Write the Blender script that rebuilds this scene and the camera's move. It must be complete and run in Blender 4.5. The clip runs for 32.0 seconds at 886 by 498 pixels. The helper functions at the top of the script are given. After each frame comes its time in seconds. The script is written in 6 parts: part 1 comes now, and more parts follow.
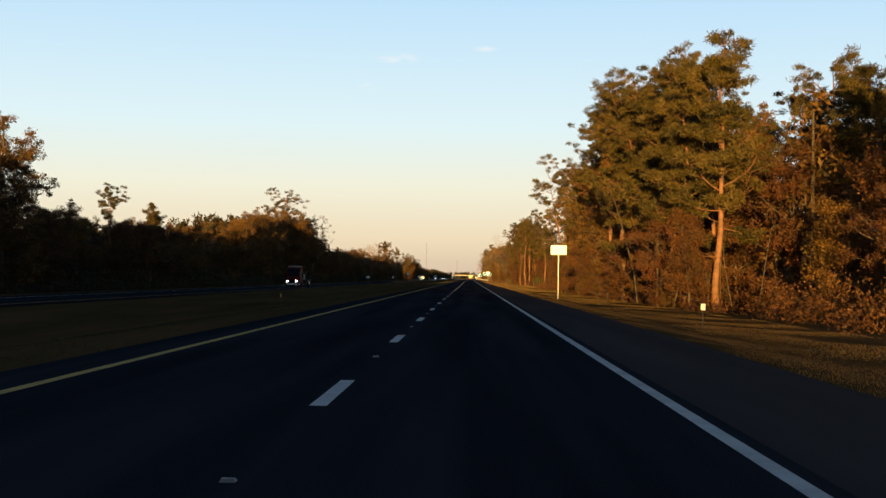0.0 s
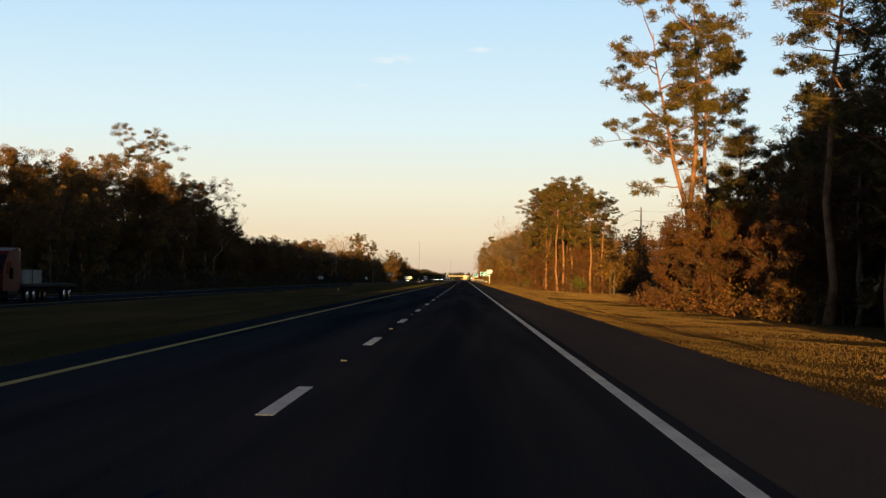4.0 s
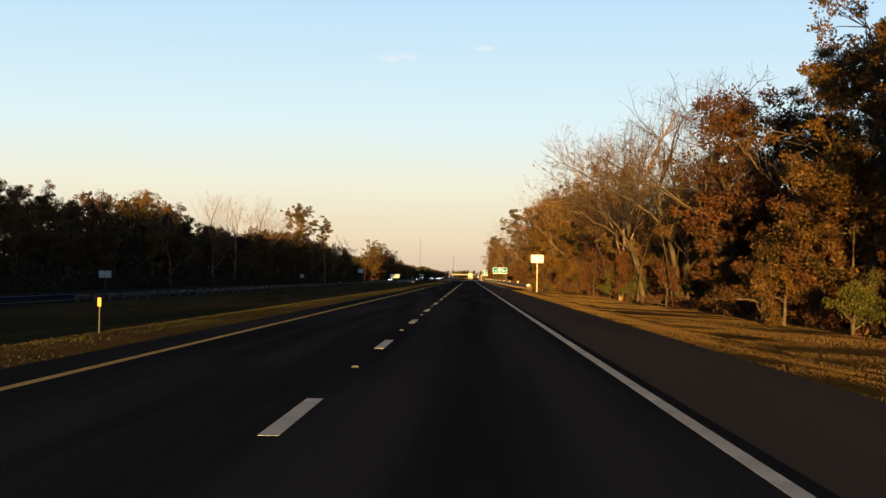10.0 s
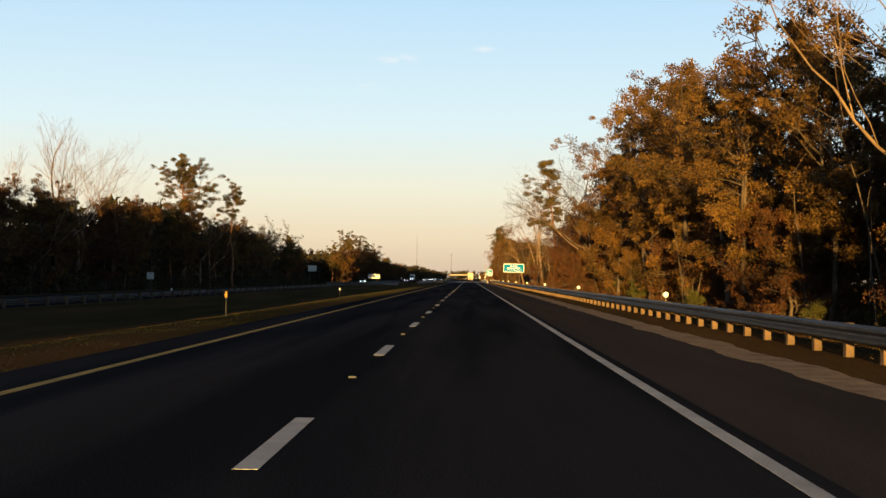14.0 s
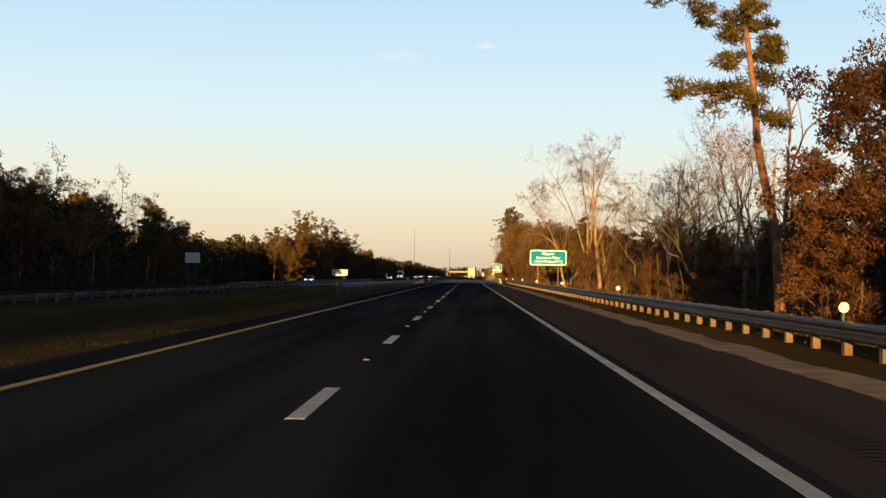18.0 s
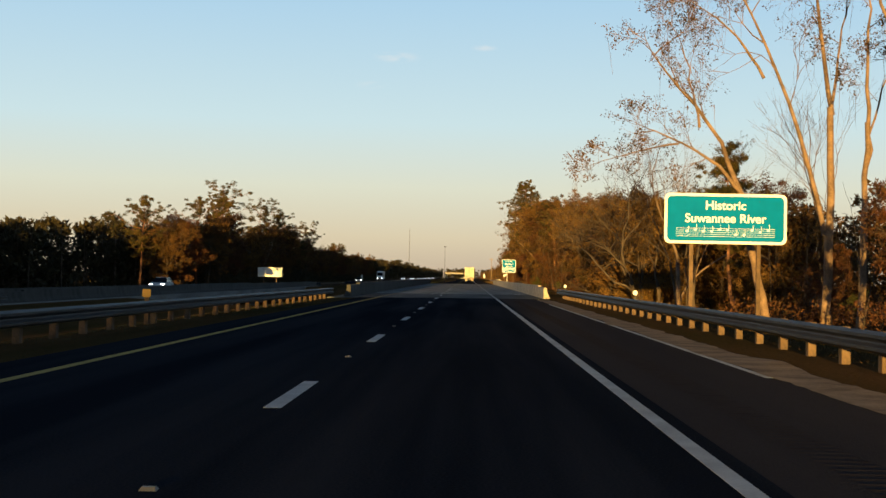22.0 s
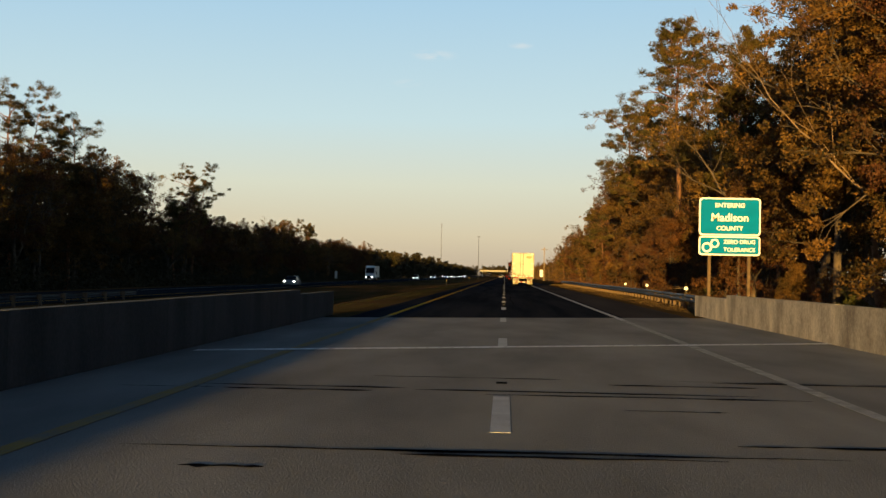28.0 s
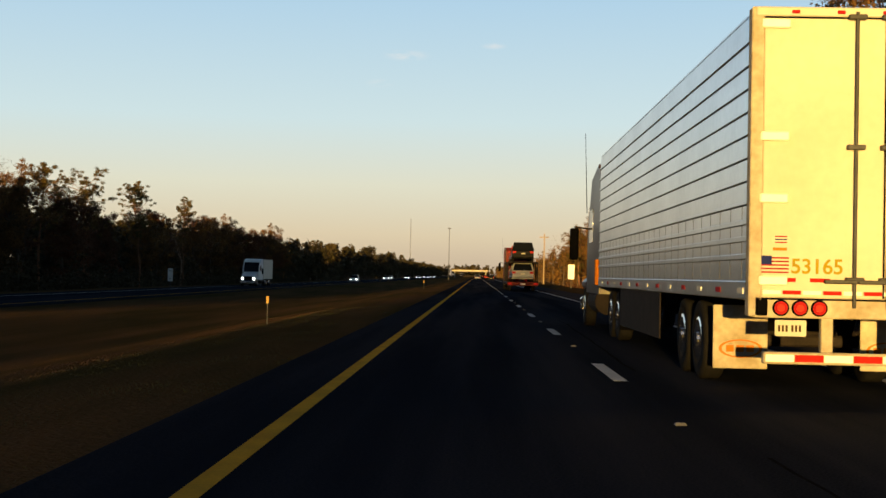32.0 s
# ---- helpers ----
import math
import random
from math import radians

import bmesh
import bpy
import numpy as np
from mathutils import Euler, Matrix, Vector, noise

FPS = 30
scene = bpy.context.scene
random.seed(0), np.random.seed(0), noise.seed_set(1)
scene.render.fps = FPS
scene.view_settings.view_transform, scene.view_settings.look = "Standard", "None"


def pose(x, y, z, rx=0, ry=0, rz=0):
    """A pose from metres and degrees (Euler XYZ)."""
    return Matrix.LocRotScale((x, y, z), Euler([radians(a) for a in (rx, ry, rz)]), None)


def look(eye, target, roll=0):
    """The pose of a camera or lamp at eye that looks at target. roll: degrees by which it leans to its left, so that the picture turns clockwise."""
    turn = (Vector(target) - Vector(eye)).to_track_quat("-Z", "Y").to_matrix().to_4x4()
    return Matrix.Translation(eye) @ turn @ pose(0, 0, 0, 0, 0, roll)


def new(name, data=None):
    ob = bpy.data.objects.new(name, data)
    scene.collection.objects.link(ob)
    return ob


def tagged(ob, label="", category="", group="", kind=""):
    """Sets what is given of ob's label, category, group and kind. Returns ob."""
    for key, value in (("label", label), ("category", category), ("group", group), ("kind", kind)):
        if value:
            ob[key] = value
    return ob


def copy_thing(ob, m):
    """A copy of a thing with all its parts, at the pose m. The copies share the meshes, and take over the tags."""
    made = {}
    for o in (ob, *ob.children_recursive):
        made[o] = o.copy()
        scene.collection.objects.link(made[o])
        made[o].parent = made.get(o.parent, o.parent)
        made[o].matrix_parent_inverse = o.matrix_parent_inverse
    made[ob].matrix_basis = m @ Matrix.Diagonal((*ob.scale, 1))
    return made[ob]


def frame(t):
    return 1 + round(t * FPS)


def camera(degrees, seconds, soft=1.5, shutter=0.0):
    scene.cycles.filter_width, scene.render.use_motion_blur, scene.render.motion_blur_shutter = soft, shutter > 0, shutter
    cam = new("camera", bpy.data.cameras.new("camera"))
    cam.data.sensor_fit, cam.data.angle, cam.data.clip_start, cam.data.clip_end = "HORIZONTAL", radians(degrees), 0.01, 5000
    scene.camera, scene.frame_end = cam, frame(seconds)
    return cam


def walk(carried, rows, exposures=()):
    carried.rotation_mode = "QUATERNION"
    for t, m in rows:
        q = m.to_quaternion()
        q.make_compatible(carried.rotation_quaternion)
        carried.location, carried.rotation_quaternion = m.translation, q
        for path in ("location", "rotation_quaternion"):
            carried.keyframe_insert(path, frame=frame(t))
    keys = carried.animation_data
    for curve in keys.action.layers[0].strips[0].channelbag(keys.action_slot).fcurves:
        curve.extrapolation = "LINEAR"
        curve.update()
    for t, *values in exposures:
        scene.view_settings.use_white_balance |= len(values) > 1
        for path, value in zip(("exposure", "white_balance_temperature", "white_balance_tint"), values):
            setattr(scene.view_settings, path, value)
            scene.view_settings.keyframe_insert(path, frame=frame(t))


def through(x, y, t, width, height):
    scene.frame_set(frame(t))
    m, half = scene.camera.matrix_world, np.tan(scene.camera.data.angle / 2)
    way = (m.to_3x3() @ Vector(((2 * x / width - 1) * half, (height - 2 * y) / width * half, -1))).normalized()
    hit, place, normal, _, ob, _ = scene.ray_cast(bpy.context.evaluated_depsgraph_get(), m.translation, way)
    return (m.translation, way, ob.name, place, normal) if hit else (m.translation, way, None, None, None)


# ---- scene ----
EXPOSURES = [(0.0, 1.38, 6500, 10), (18.5, 1.38, 6500, 10), (20, 1.18, 6400, 8), (22.0, 1.13, 6300, 6), (28.0, 1.08, 6300, 5), (32.0, 1.13, 6500, 8)]
cam = camera(38.74, 32.0)
EYE = 1.272
# seconds, x, y, yaw, pitch, roll
ROWS = [
    (0.0, 1.463, 12.05, 1.20, 1.30, -0.90),
    (0.5, 1.533, 29.96, 1.12, 1.44, -0.60),
    (1.0, 1.583, 48.36, 1.05, 1.50, -0.48),
    (1.5, 1.599, 66.98, 0.94, 1.45, -0.56),
    (2.0, 1.616, 85.65, 0.95, 1.29, -0.73),
    (2.5, 1.688, 103.99, 0.98, 1.30, -0.64),
    (3.0, 1.750, 122.45, 1.05, 1.32, -0.58),
    (3.5, 1.758, 140.74, 0.95, 1.35, -0.65),
    (4.0, 1.815, 159.17, 0.98, 1.34, -0.78),
    (4.5, 1.893, 177.29, 0.98, 1.41, -0.73),
    (6.5, 1.761, 250.93, 1.35, 1.42, -0.68),
    (7.0, 1.678, 269.63, 1.44, 1.41, -0.86),
    (7.5, 1.611, 288.04, 1.32, 1.43, -0.82),
    (8.0, 1.601, 306.52, 1.24, 1.30, -0.84),
    (8.5, 1.569, 324.85, 1.21, 1.25, -0.94),
    (9.0, 1.553, 343.29, 1.27, 1.36, -1.07),
    (9.5, 1.538, 361.70, 1.10, 1.45, -0.98),
    (10.0, 1.567, 380.21, 1.19, 1.28, -0.92),
    (10.5, 1.559, 398.49, 1.19, 1.41, -0.97),
    (11.0, 1.526, 416.83, 1.12, 1.38, -1.08),
    (11.5, 1.563, 435.45, 1.15, 1.42, -1.16),
    (12.0, 1.567, 453.92, 1.15, 1.44, -1.15),
    (12.5, 1.562, 472.57, 1.15, 1.44, -1.09),
    (13.0, 1.506, 491.08, 1.13, 1.49, -1.05),
    (13.5, 1.468, 509.74, 1.21, 1.33, -0.88),
    (14.0, 1.446, 528.20, 1.17, 1.31, -0.82),
    (14.5, 1.471, 546.75, 1.29, 1.14, -0.91),
    (16.5, 1.424, 619.21, 1.08, 1.19, -0.83),
    (17.0, 1.466, 636.66, 1.09, 1.17, -0.79),
    (17.5, 1.505, 654.26, 1.18, 1.16, -0.84),
    (18.0, 1.497, 671.81, 1.20, 1.18, -0.91),
    (18.5, 1.504, 689.08, 1.11, 1.21, -0.82),
    (19.0, 1.535, 706.11, 1.06, 1.20, -0.76),
    (19.5, 1.629, 722.99, 0.97, 1.19, -0.79),
    (20.0, 1.674, 740.00, 0.89, 1.17, -0.79),
    (20.5, 1.733, 755.75, 0.93, 1.20, -0.94),
    (21.0, 1.780, 772.07, 0.95, 1.29, -1.06),
    (21.5, 1.861, 788.65, 1.14, 1.17, -1.11),
    (22.0, 1.831, 804.95, 1.13, 1.26, -1.11),
    (22.5, 1.849, 820.83, 1.13, 1.39, -1.08),
    (23.0, 1.861, 837.24, 1.24, 1.44, -1.02),
    (23.5, 1.826, 853.54, 1.38, 1.60, -1.10),
    (24.0, 1.755, 869.47, 1.46, 1.25, -1.28),
    (24.5, 1.676, 885.43, 1.43, 1.54, -1.47),
    (26.5, 1.052, 950.48, 2.30, 1.44, -1.44),
    (27.0, 0.707, 967.25, 2.54, 1.39, -1.34),
    (27.5, 0.357, 984.51, 2.71, 1.22, -1.24),
    (28.0, 0.008, 1001.72, 2.79, 1.14, -1.14),
    (28.5, -0.326, 1019.07, 2.65, 1.25, -1.17),
    (29.0, -0.654, 1036.20, 2.30, 1.30, -1.19),
    (29.5, -0.860, 1053.61, 2.24, 1.12, -1.32),
    (30.0, -1.097, 1071.13, 2.27, 1.32, -1.42),
    (30.5, -1.386, 1089.38, 2.20, 1.30, -1.52),
    (31.0, -1.592, 1107.32, 2.07, 1.15, -1.47),
    (31.5, -1.740, 1125.30, 1.73, 1.20, -1.37),
    (32.0, -1.802, 1142.55, 1.55, 1.17, -1.15),
]
walk(cam, [(t, pose(x, y, EYE, 90 + pitch, roll, yaw)) for t, x, y, yaw, pitch, roll in ROWS], EXPOSURES)

# ---- world and sun ----
SUN_EL, SUN_AZ = 2.1, 5.7  # degrees up; degrees by which the light travels right of the road's line
SUN_DIR = Vector((math.sin(radians(SUN_AZ)), math.cos(radians(SUN_AZ)), -math.tan(radians(SUN_EL)))).normalized()
world = bpy.data.worlds.new("dusk_sky")
scene.world = world
world.use_nodes = True
wn, wl = world.node_tree.nodes, world.node_tree.links
wn.clear()


def wnode(kind, **values):
    n = wn.new(kind)
    for key, value in values.items():
        n.inputs[key].default_value = value
    return n


sky = wn.new("ShaderNodeTexSky")
sky.sky_type, sky.sun_disc = "NISHITA", False
sky.sun_elevation, sky.sun_rotation = radians(SUN_EL + 2), math.pi + radians(SUN_AZ)
sky.altitude, sky.air_density, sky.dust_density, sky.ozone_density = 20, 1.0, 0.2, 2.5
# the dusk haze: cream at the horizon, pale blue above; higher up, out of view, dimmed to darken the ground
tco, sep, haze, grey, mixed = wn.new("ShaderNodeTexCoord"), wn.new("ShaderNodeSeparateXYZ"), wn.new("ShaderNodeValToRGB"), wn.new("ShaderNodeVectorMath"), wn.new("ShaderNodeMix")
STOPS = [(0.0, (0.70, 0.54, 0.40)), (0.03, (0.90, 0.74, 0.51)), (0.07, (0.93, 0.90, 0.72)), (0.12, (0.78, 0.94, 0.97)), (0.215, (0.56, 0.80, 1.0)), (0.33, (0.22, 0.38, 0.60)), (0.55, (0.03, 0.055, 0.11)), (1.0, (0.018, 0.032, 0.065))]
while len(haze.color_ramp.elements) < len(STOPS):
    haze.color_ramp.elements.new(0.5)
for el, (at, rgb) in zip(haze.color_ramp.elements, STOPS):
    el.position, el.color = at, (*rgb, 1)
grey.operation = "SCALE"
grey.inputs["Scale"].default_value = 0.12
mixed.data_type = "RGBA"
mixed.inputs["Factor"].default_value = 0.06
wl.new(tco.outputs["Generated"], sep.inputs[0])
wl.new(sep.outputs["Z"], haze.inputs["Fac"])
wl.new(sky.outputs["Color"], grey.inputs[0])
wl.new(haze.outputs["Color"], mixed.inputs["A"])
wl.new(grey.outputs["Vector"], mixed.inputs["B"])
# two thin wisps of cloud
colour = mixed.outputs["Result"]
cn = wn.new("ShaderNodeTexNoise")
cn.inputs["Scale"].default_value, cn.inputs["Detail"].default_value = 60, 6
stretch = wn.new("ShaderNodeVectorMath")
stretch.operation = "MULTIPLY"
stretch.inputs[1].default_value = (1, 1, 3.5)
wl.new(tco.outputs["Generated"], stretch.inputs[0])
wl.new(stretch.outputs["Vector"], cn.inputs["Vector"])
for az, el, wide, high, dense in ((-3.42, 9.86, 1.1, 0.26, 0.55), (0.55, 10.35, 0.6, 0.16, 0.5), (-4.6, 8.6, 0.7, 0.2, 0.25)):
    d = wn.new("ShaderNodeVectorMath")
    d.operation = "SUBTRACT"
    ca, ce = radians(az), radians(el)
    d.inputs[1].default_value = (math.sin(ca) * math.cos(ce), math.cos(ca) * math.cos(ce), math.sin(ce))
    wl.new(tco.outputs["Generated"], d.inputs[0])
    k = wn.new("ShaderNodeVectorMath")
    k.operation = "MULTIPLY"
    k.inputs[1].default_value = (1 / radians(wide), 0.3 / radians(wide), 1 / radians(high))
    wl.new(d.outputs["Vector"], k.inputs[0])
    ln = wn.new("ShaderNodeVectorMath")
    ln.operation = "LENGTH"
    wl.new(k.outputs["Vector"], ln.inputs[0])
    near = wn.new("ShaderNodeMapRange")
    near.interpolation_type = "SMOOTHSTEP"
    near.inputs["From Min"].default_value, near.inputs["From Max"].default_value, near.inputs["To Min"].default_value, near.inputs["To Max"].default_value = 0.0, 1.2, dense, 0.0
    wl.new(ln.outputs["Value"], near.inputs["Value"])
    wisp = wn.new("ShaderNodeMapRange")
    wisp.inputs["From Min"].default_value, wisp.inputs["From Max"].default_value = 0.36, 0.56
    wl.new(cn.outputs["Fac"], wisp.inputs["Value"])
    f = wn.new("ShaderNodeMath")
    f.operation = "MULTIPLY"
    wl.new(near.outputs["Result"], f.inputs[0])
    wl.new(wisp.outputs["Result"], f.inputs[1])
    over = wn.new("ShaderNodeMix")
    over.data_type = "RGBA"
    over.inputs["B"].default_value = (0.98, 0.95, 0.92, 1)
    wl.new(f.outputs[0], over.inputs["Factor"])
    wl.new(colour, over.inputs["A"])
    colour = over.outputs["Result"]
back = wn.new("ShaderNodeBackground")
back.inputs["Strength"].default_value = 0.385
wout = wn.new("ShaderNodeOutputWorld")
wl.new(colour, back.inputs["Color"])
wl.new(back.outputs["Background"], wout.inputs["Surface"])

sun = new("sun", bpy.data.lights.new("sun", "SUN"))
sun.data.energy, sun.data.angle, sun.data.color = 5.0, radians(0.5), (1.0, 0.60, 0.15)
sun.matrix_world = look((0, 0, 60), Vector((0, 0, 60)) + SUN_DIR)

# ---- materials ----


def material(name, base, other=None, rough=0.8, metal=0.0, scale=3.0, fine=40.0, mix=0.5, bump=0.2, bump_dist=0.02, spec=0.5, per_object=0.0, per_island=0.0, stretch=(1, 1, 1)):
    """A two-scale noise material: base and other blend by a broad noise, a fine one gives grain and relief."""
    m = bpy.data.materials.new(name)
    m.use_nodes = True
    nt = m.node_tree
    n, l = nt.nodes, nt.links
    b = n["Principled BSDF"]
    b.inputs["Roughness"].default_value, b.inputs["Metallic"].default_value = rough, metal
    b.inputs["Specular IOR Level"].default_value = spec
    tc = n.new("ShaderNodeTexCoord")
    big, small = n.new("ShaderNodeTexNoise"), n.new("ShaderNodeTexNoise")
    big.inputs["Scale"].default_value, big.inputs["Detail"].default_value = scale, 4
    small.inputs["Scale"].default_value, small.inputs["Detail"].default_value = fine, 3
    mp = n.new("ShaderNodeMapping")
    mp.inputs["Scale"].default_value = stretch
    l.new(tc.outputs["Object"], mp.inputs["Vector"])
    l.new(mp.outputs["Vector"], big.inputs["Vector"])
    l.new(tc.outputs["Object"], small.inputs["Vector"])
    add = n.new("ShaderNodeMath")
    add.operation = "MULTIPLY_ADD"
    l.new(small.outputs["Fac"], add.inputs[0])
    add.inputs[1].default_value = 0.45
    l.new(big.outputs["Fac"], add.inputs[2])
    ramp = n.new("ShaderNodeMapRange")
    ramp.inputs["From Min"].default_value, ramp.inputs["From Max"].default_value = 0.72 - 0.4 * mix, 0.72 + 0.4 * mix
    l.new(add.outputs[0], ramp.inputs["Value"])
    col = n.new("ShaderNodeMix")
    col.data_type = "RGBA"
    col.inputs["A"].default_value = (*base, 1)
    col.inputs["B"].default_value = (*(other or [c * 0.75 for c in base]), 1)
    l.new(ramp.outputs["Result"], col.inputs["Factor"])
    out = col.outputs["Result"]
    if per_object or per_island:
        src = n.new("ShaderNodeObjectInfo") if per_object else n.new("ShaderNodeNewGeometry")
        hs = n.new("ShaderNodeHueSaturation")
        mr = n.new("ShaderNodeMapRange")
        a = per_object or per_island
        mr.inputs["To Min"].default_value, mr.inputs["To Max"].default_value = 1 - a, 1 + a
        l.new(src.outputs["Random" if per_object else "Random Per Island"], mr.inputs["Value"])
        l.new(mr.outputs["Result"], hs.inputs["Value"])
        l.new(out, hs.inputs["Color"])
        out = hs.outputs["Color"]
    l.new(out, b.inputs["Base Color"])
    if bump:
        bp = n.new("ShaderNodeBump")
        bp.inputs["Strength"].default_value, bp.inputs["Distance"].default_value = bump, bump_dist
        l.new(small.outputs["Fac"], bp.inputs["Height"])
        l.new(bp.outputs["Normal"], b.inputs["Normal"])
    return m


def leafy(name, a, b, spread=0.35, through=0.25):
    """Foliage: colour varies leaf by leaf, a little light passes through."""
    m = bpy.data.materials.new(name)
    m.use_nodes = True
    n, l = m.node_tree.nodes, m.node_tree.links
    p = n["Principled BSDF"]
    p.inputs["Roughness"].default_value, p.inputs["Specular IOR Level"].default_value = 0.65, 0.25
    geo = n.new("ShaderNodeNewGeometry")
    tc, nz = n.new("ShaderNodeTexCoord"), n.new("ShaderNodeTexNoise")
    nz.inputs["Scale"].default_value = 0.35
    l.new(tc.outputs["Object"], nz.inputs["Vector"])
    add = n.new("ShaderNodeMath")
    add.operation = "MULTIPLY_ADD"
    l.new(geo.outputs["Random Per Island"], add.inputs[0])
    add.inputs[1].default_value = spread
    l.new(nz.outputs["Fac"], add.inputs[2])
    mr = n.new("ShaderNodeMapRange")
    mr.inputs["From Min"].default_value, mr.inputs["From Max"].default_value = 0.4, 0.4 + spread + 0.2
    l.new(add.outputs[0], mr.inputs["Value"])
    mx = n.new("ShaderNodeMix")
    mx.data_type = "RGBA"
    mx.inputs["A"].default_value, mx.inputs["B"].default_value = (*a, 1), (*b, 1)
    l.new(mr.outputs["Result"], mx.inputs["Factor"])
    l.new(mx.outputs["Result"], p.inputs["Base Color"])
    tr, ms = n.new("ShaderNodeBsdfTranslucent"), n.new("ShaderNodeMixShader")
    l.new(mx.outputs["Result"], tr.inputs["Color"])
    ms.inputs["Fac"].default_value = through
    l.new(p.outputs["BSDF"], ms.inputs[1])
    l.new(tr.outputs["BSDF"], ms.inputs[2])
    l.new(ms.outputs["Shader"], n["Material Output"].inputs["Surface"])
    return m


def plain(name, base, rough=0.5, metal=0.0, spec=0.5, glow=0.0):
    m = bpy.data.materials.new(name)
    m.use_nodes = True
    b = m.node_tree.nodes["Principled BSDF"]
    b.inputs["Base Color"].default_value = (*base, 1)
    b.inputs["Roughness"].default_value, b.inputs["Metallic"].default_value = rough, metal
    b.inputs["Specular IOR Level"].default_value = spec
    if glow:
        b.inputs["Emission Color"].default_value, b.inputs["Emission Strength"].default_value = (*base, 1), glow
    return m


ASPHALT = material("asphalt", (0.017, 0.020, 0.027), (0.036, 0.038, 0.045), rough=0.85, mix=0.3, scale=0.9, fine=45, bump=0.6, bump_dist=0.012, spec=0.0, stretch=(1, 0.04, 1))
SHOULDER = material("shoulder_asphalt", (0.054, 0.049, 0.050), (0.080, 0.069, 0.067), rough=0.9, scale=0.5, fine=50, bump=0.8, bump_dist=0.012, spec=0.0, stretch=(1, 0.08, 1))
DECK = material("deck_concrete", (0.33, 0.32, 0.305), (0.20, 0.195, 0.19), rough=0.9, scale=0.7, fine=60, bump=1.0, bump_dist=0.012, spec=0.03, stretch=(1, 0.25, 1))
# raised to a warm tan that paints sun on the right parapet
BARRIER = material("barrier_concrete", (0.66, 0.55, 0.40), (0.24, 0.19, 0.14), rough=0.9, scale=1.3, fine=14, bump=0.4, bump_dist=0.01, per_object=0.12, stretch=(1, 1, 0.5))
# dark tone holds both mildew and the painted shade of the other parapets
SHADED_MILDEW = material("shaded_mildewed_concrete", (0.075, 0.072, 0.068), (0.03, 0.029, 0.028), rough=0.95, scale=1.2, fine=18, bump=0.4, bump_dist=0.01, per_object=0.15, stretch=(1, 1, 0.3))
WHITE_LINE = material("white_road_paint", (0.72, 0.72, 0.70), (0.50, 0.50, 0.49), rough=0.7, scale=1.5, fine=30, bump=0.2, spec=0.0)
FADED_YELLOW = material("faded_yellow_paint", (0.66, 0.47, 0.17), (0.46, 0.34, 0.14), rough=0.75, scale=1.5, fine=30, bump=0.2, spec=0.0)
WORN_WHITE = material("worn_white_paint", (0.55, 0.54, 0.51), (0.30, 0.29, 0.27), rough=0.8, scale=2.5, fine=30, bump=0.3, spec=0.0)
WORN_YELLOW = material("worn_yellow_paint", (0.42, 0.28, 0.10), (0.26, 0.235, 0.20), rough=0.8, scale=1.2, fine=20, bump=0.3, spec=0.0, mix=0.35)
YELLOW_LINE = material("yellow_road_paint", (0.80, 0.43, 0.05), (0.58, 0.32, 0.05), rough=0.7, scale=1.5, fine=30, bump=0.2, spec=0.0)
GROUND = material("grass_ground", (0.055, 0.045, 0.018), (0.13, 0.072, 0.032), rough=0.95, scale=0.45, fine=15, bump=0.9, bump_dist=0.06, spec=0.0, stretch=(1, 0.10, 1))
BARK = material("pine_bark", (0.26, 0.125, 0.065), (0.12, 0.062, 0.038), rough=0.95, scale=2.0, fine=12, bump=0.8, bump_dist=0.04, spec=0.1)
GREY_BARK = material("grey_bark", (0.13, 0.095, 0.07), (0.05, 0.038, 0.03), rough=0.95, scale=1.5, fine=14, bump=0.6, bump_dist=0.03, spec=0.1)
PALE_BARK = material("pale_bark", (0.29, 0.19, 0.125), (0.12, 0.08, 0.055), rough=0.95, scale=1.2, fine=10, bump=0.6, bump_dist=0.03, spec=0.1)
NEEDLES = leafy("pine_needles", (0.018, 0.021, 0.006), (0.14, 0.092, 0.020))
OAK_LEAF = leafy("oak_leaves", (0.022, 0.018, 0.006), (0.19, 0.092, 0.021))
GOLD_LEAF = leafy("gold_brown_leaves", (0.040, 0.028, 0.008), (0.25, 0.13, 0.029))
RUST_LEAF = leafy("russet_leaves", (0.115, 0.038, 0.014), (0.058, 0.034, 0.013))
GREEN_LEAF = leafy("evergreen_leaves", (0.040, 0.048, 0.010), (0.11, 0.095, 0.020))
# leaf colour darkened to stand in for shade within the woods
SHADED_LEAF = leafy("shaded_leaves", (0.022, 0.022, 0.010), (0.060, 0.042, 0.016))
BRUSH_LEAF = leafy("brush_leaves", (0.020, 0.014, 0.006), (0.16, 0.062, 0.018))
# grey tone paints river mist into the far twigs' colour
MIST_TWIG = leafy("mist_grey_twigs", (0.085, 0.078, 0.080), (0.14, 0.12, 0.115))
GREEN_GRASS = leafy("green_grass_blades", (0.016, 0.022, 0.005), (0.046, 0.042, 0.010), 0.5, 0.1)
DEAD_GRASS = leafy("dead_grass_blades", (0.045, 0.022, 0.011), (0.095, 0.046, 0.020), 0.5, 0.1)
GRASS = leafy("grass_blades", (0.075, 0.050, 0.014), (0.15, 0.082, 0.026), 0.5, 0.1)

# ---- mesh building ----


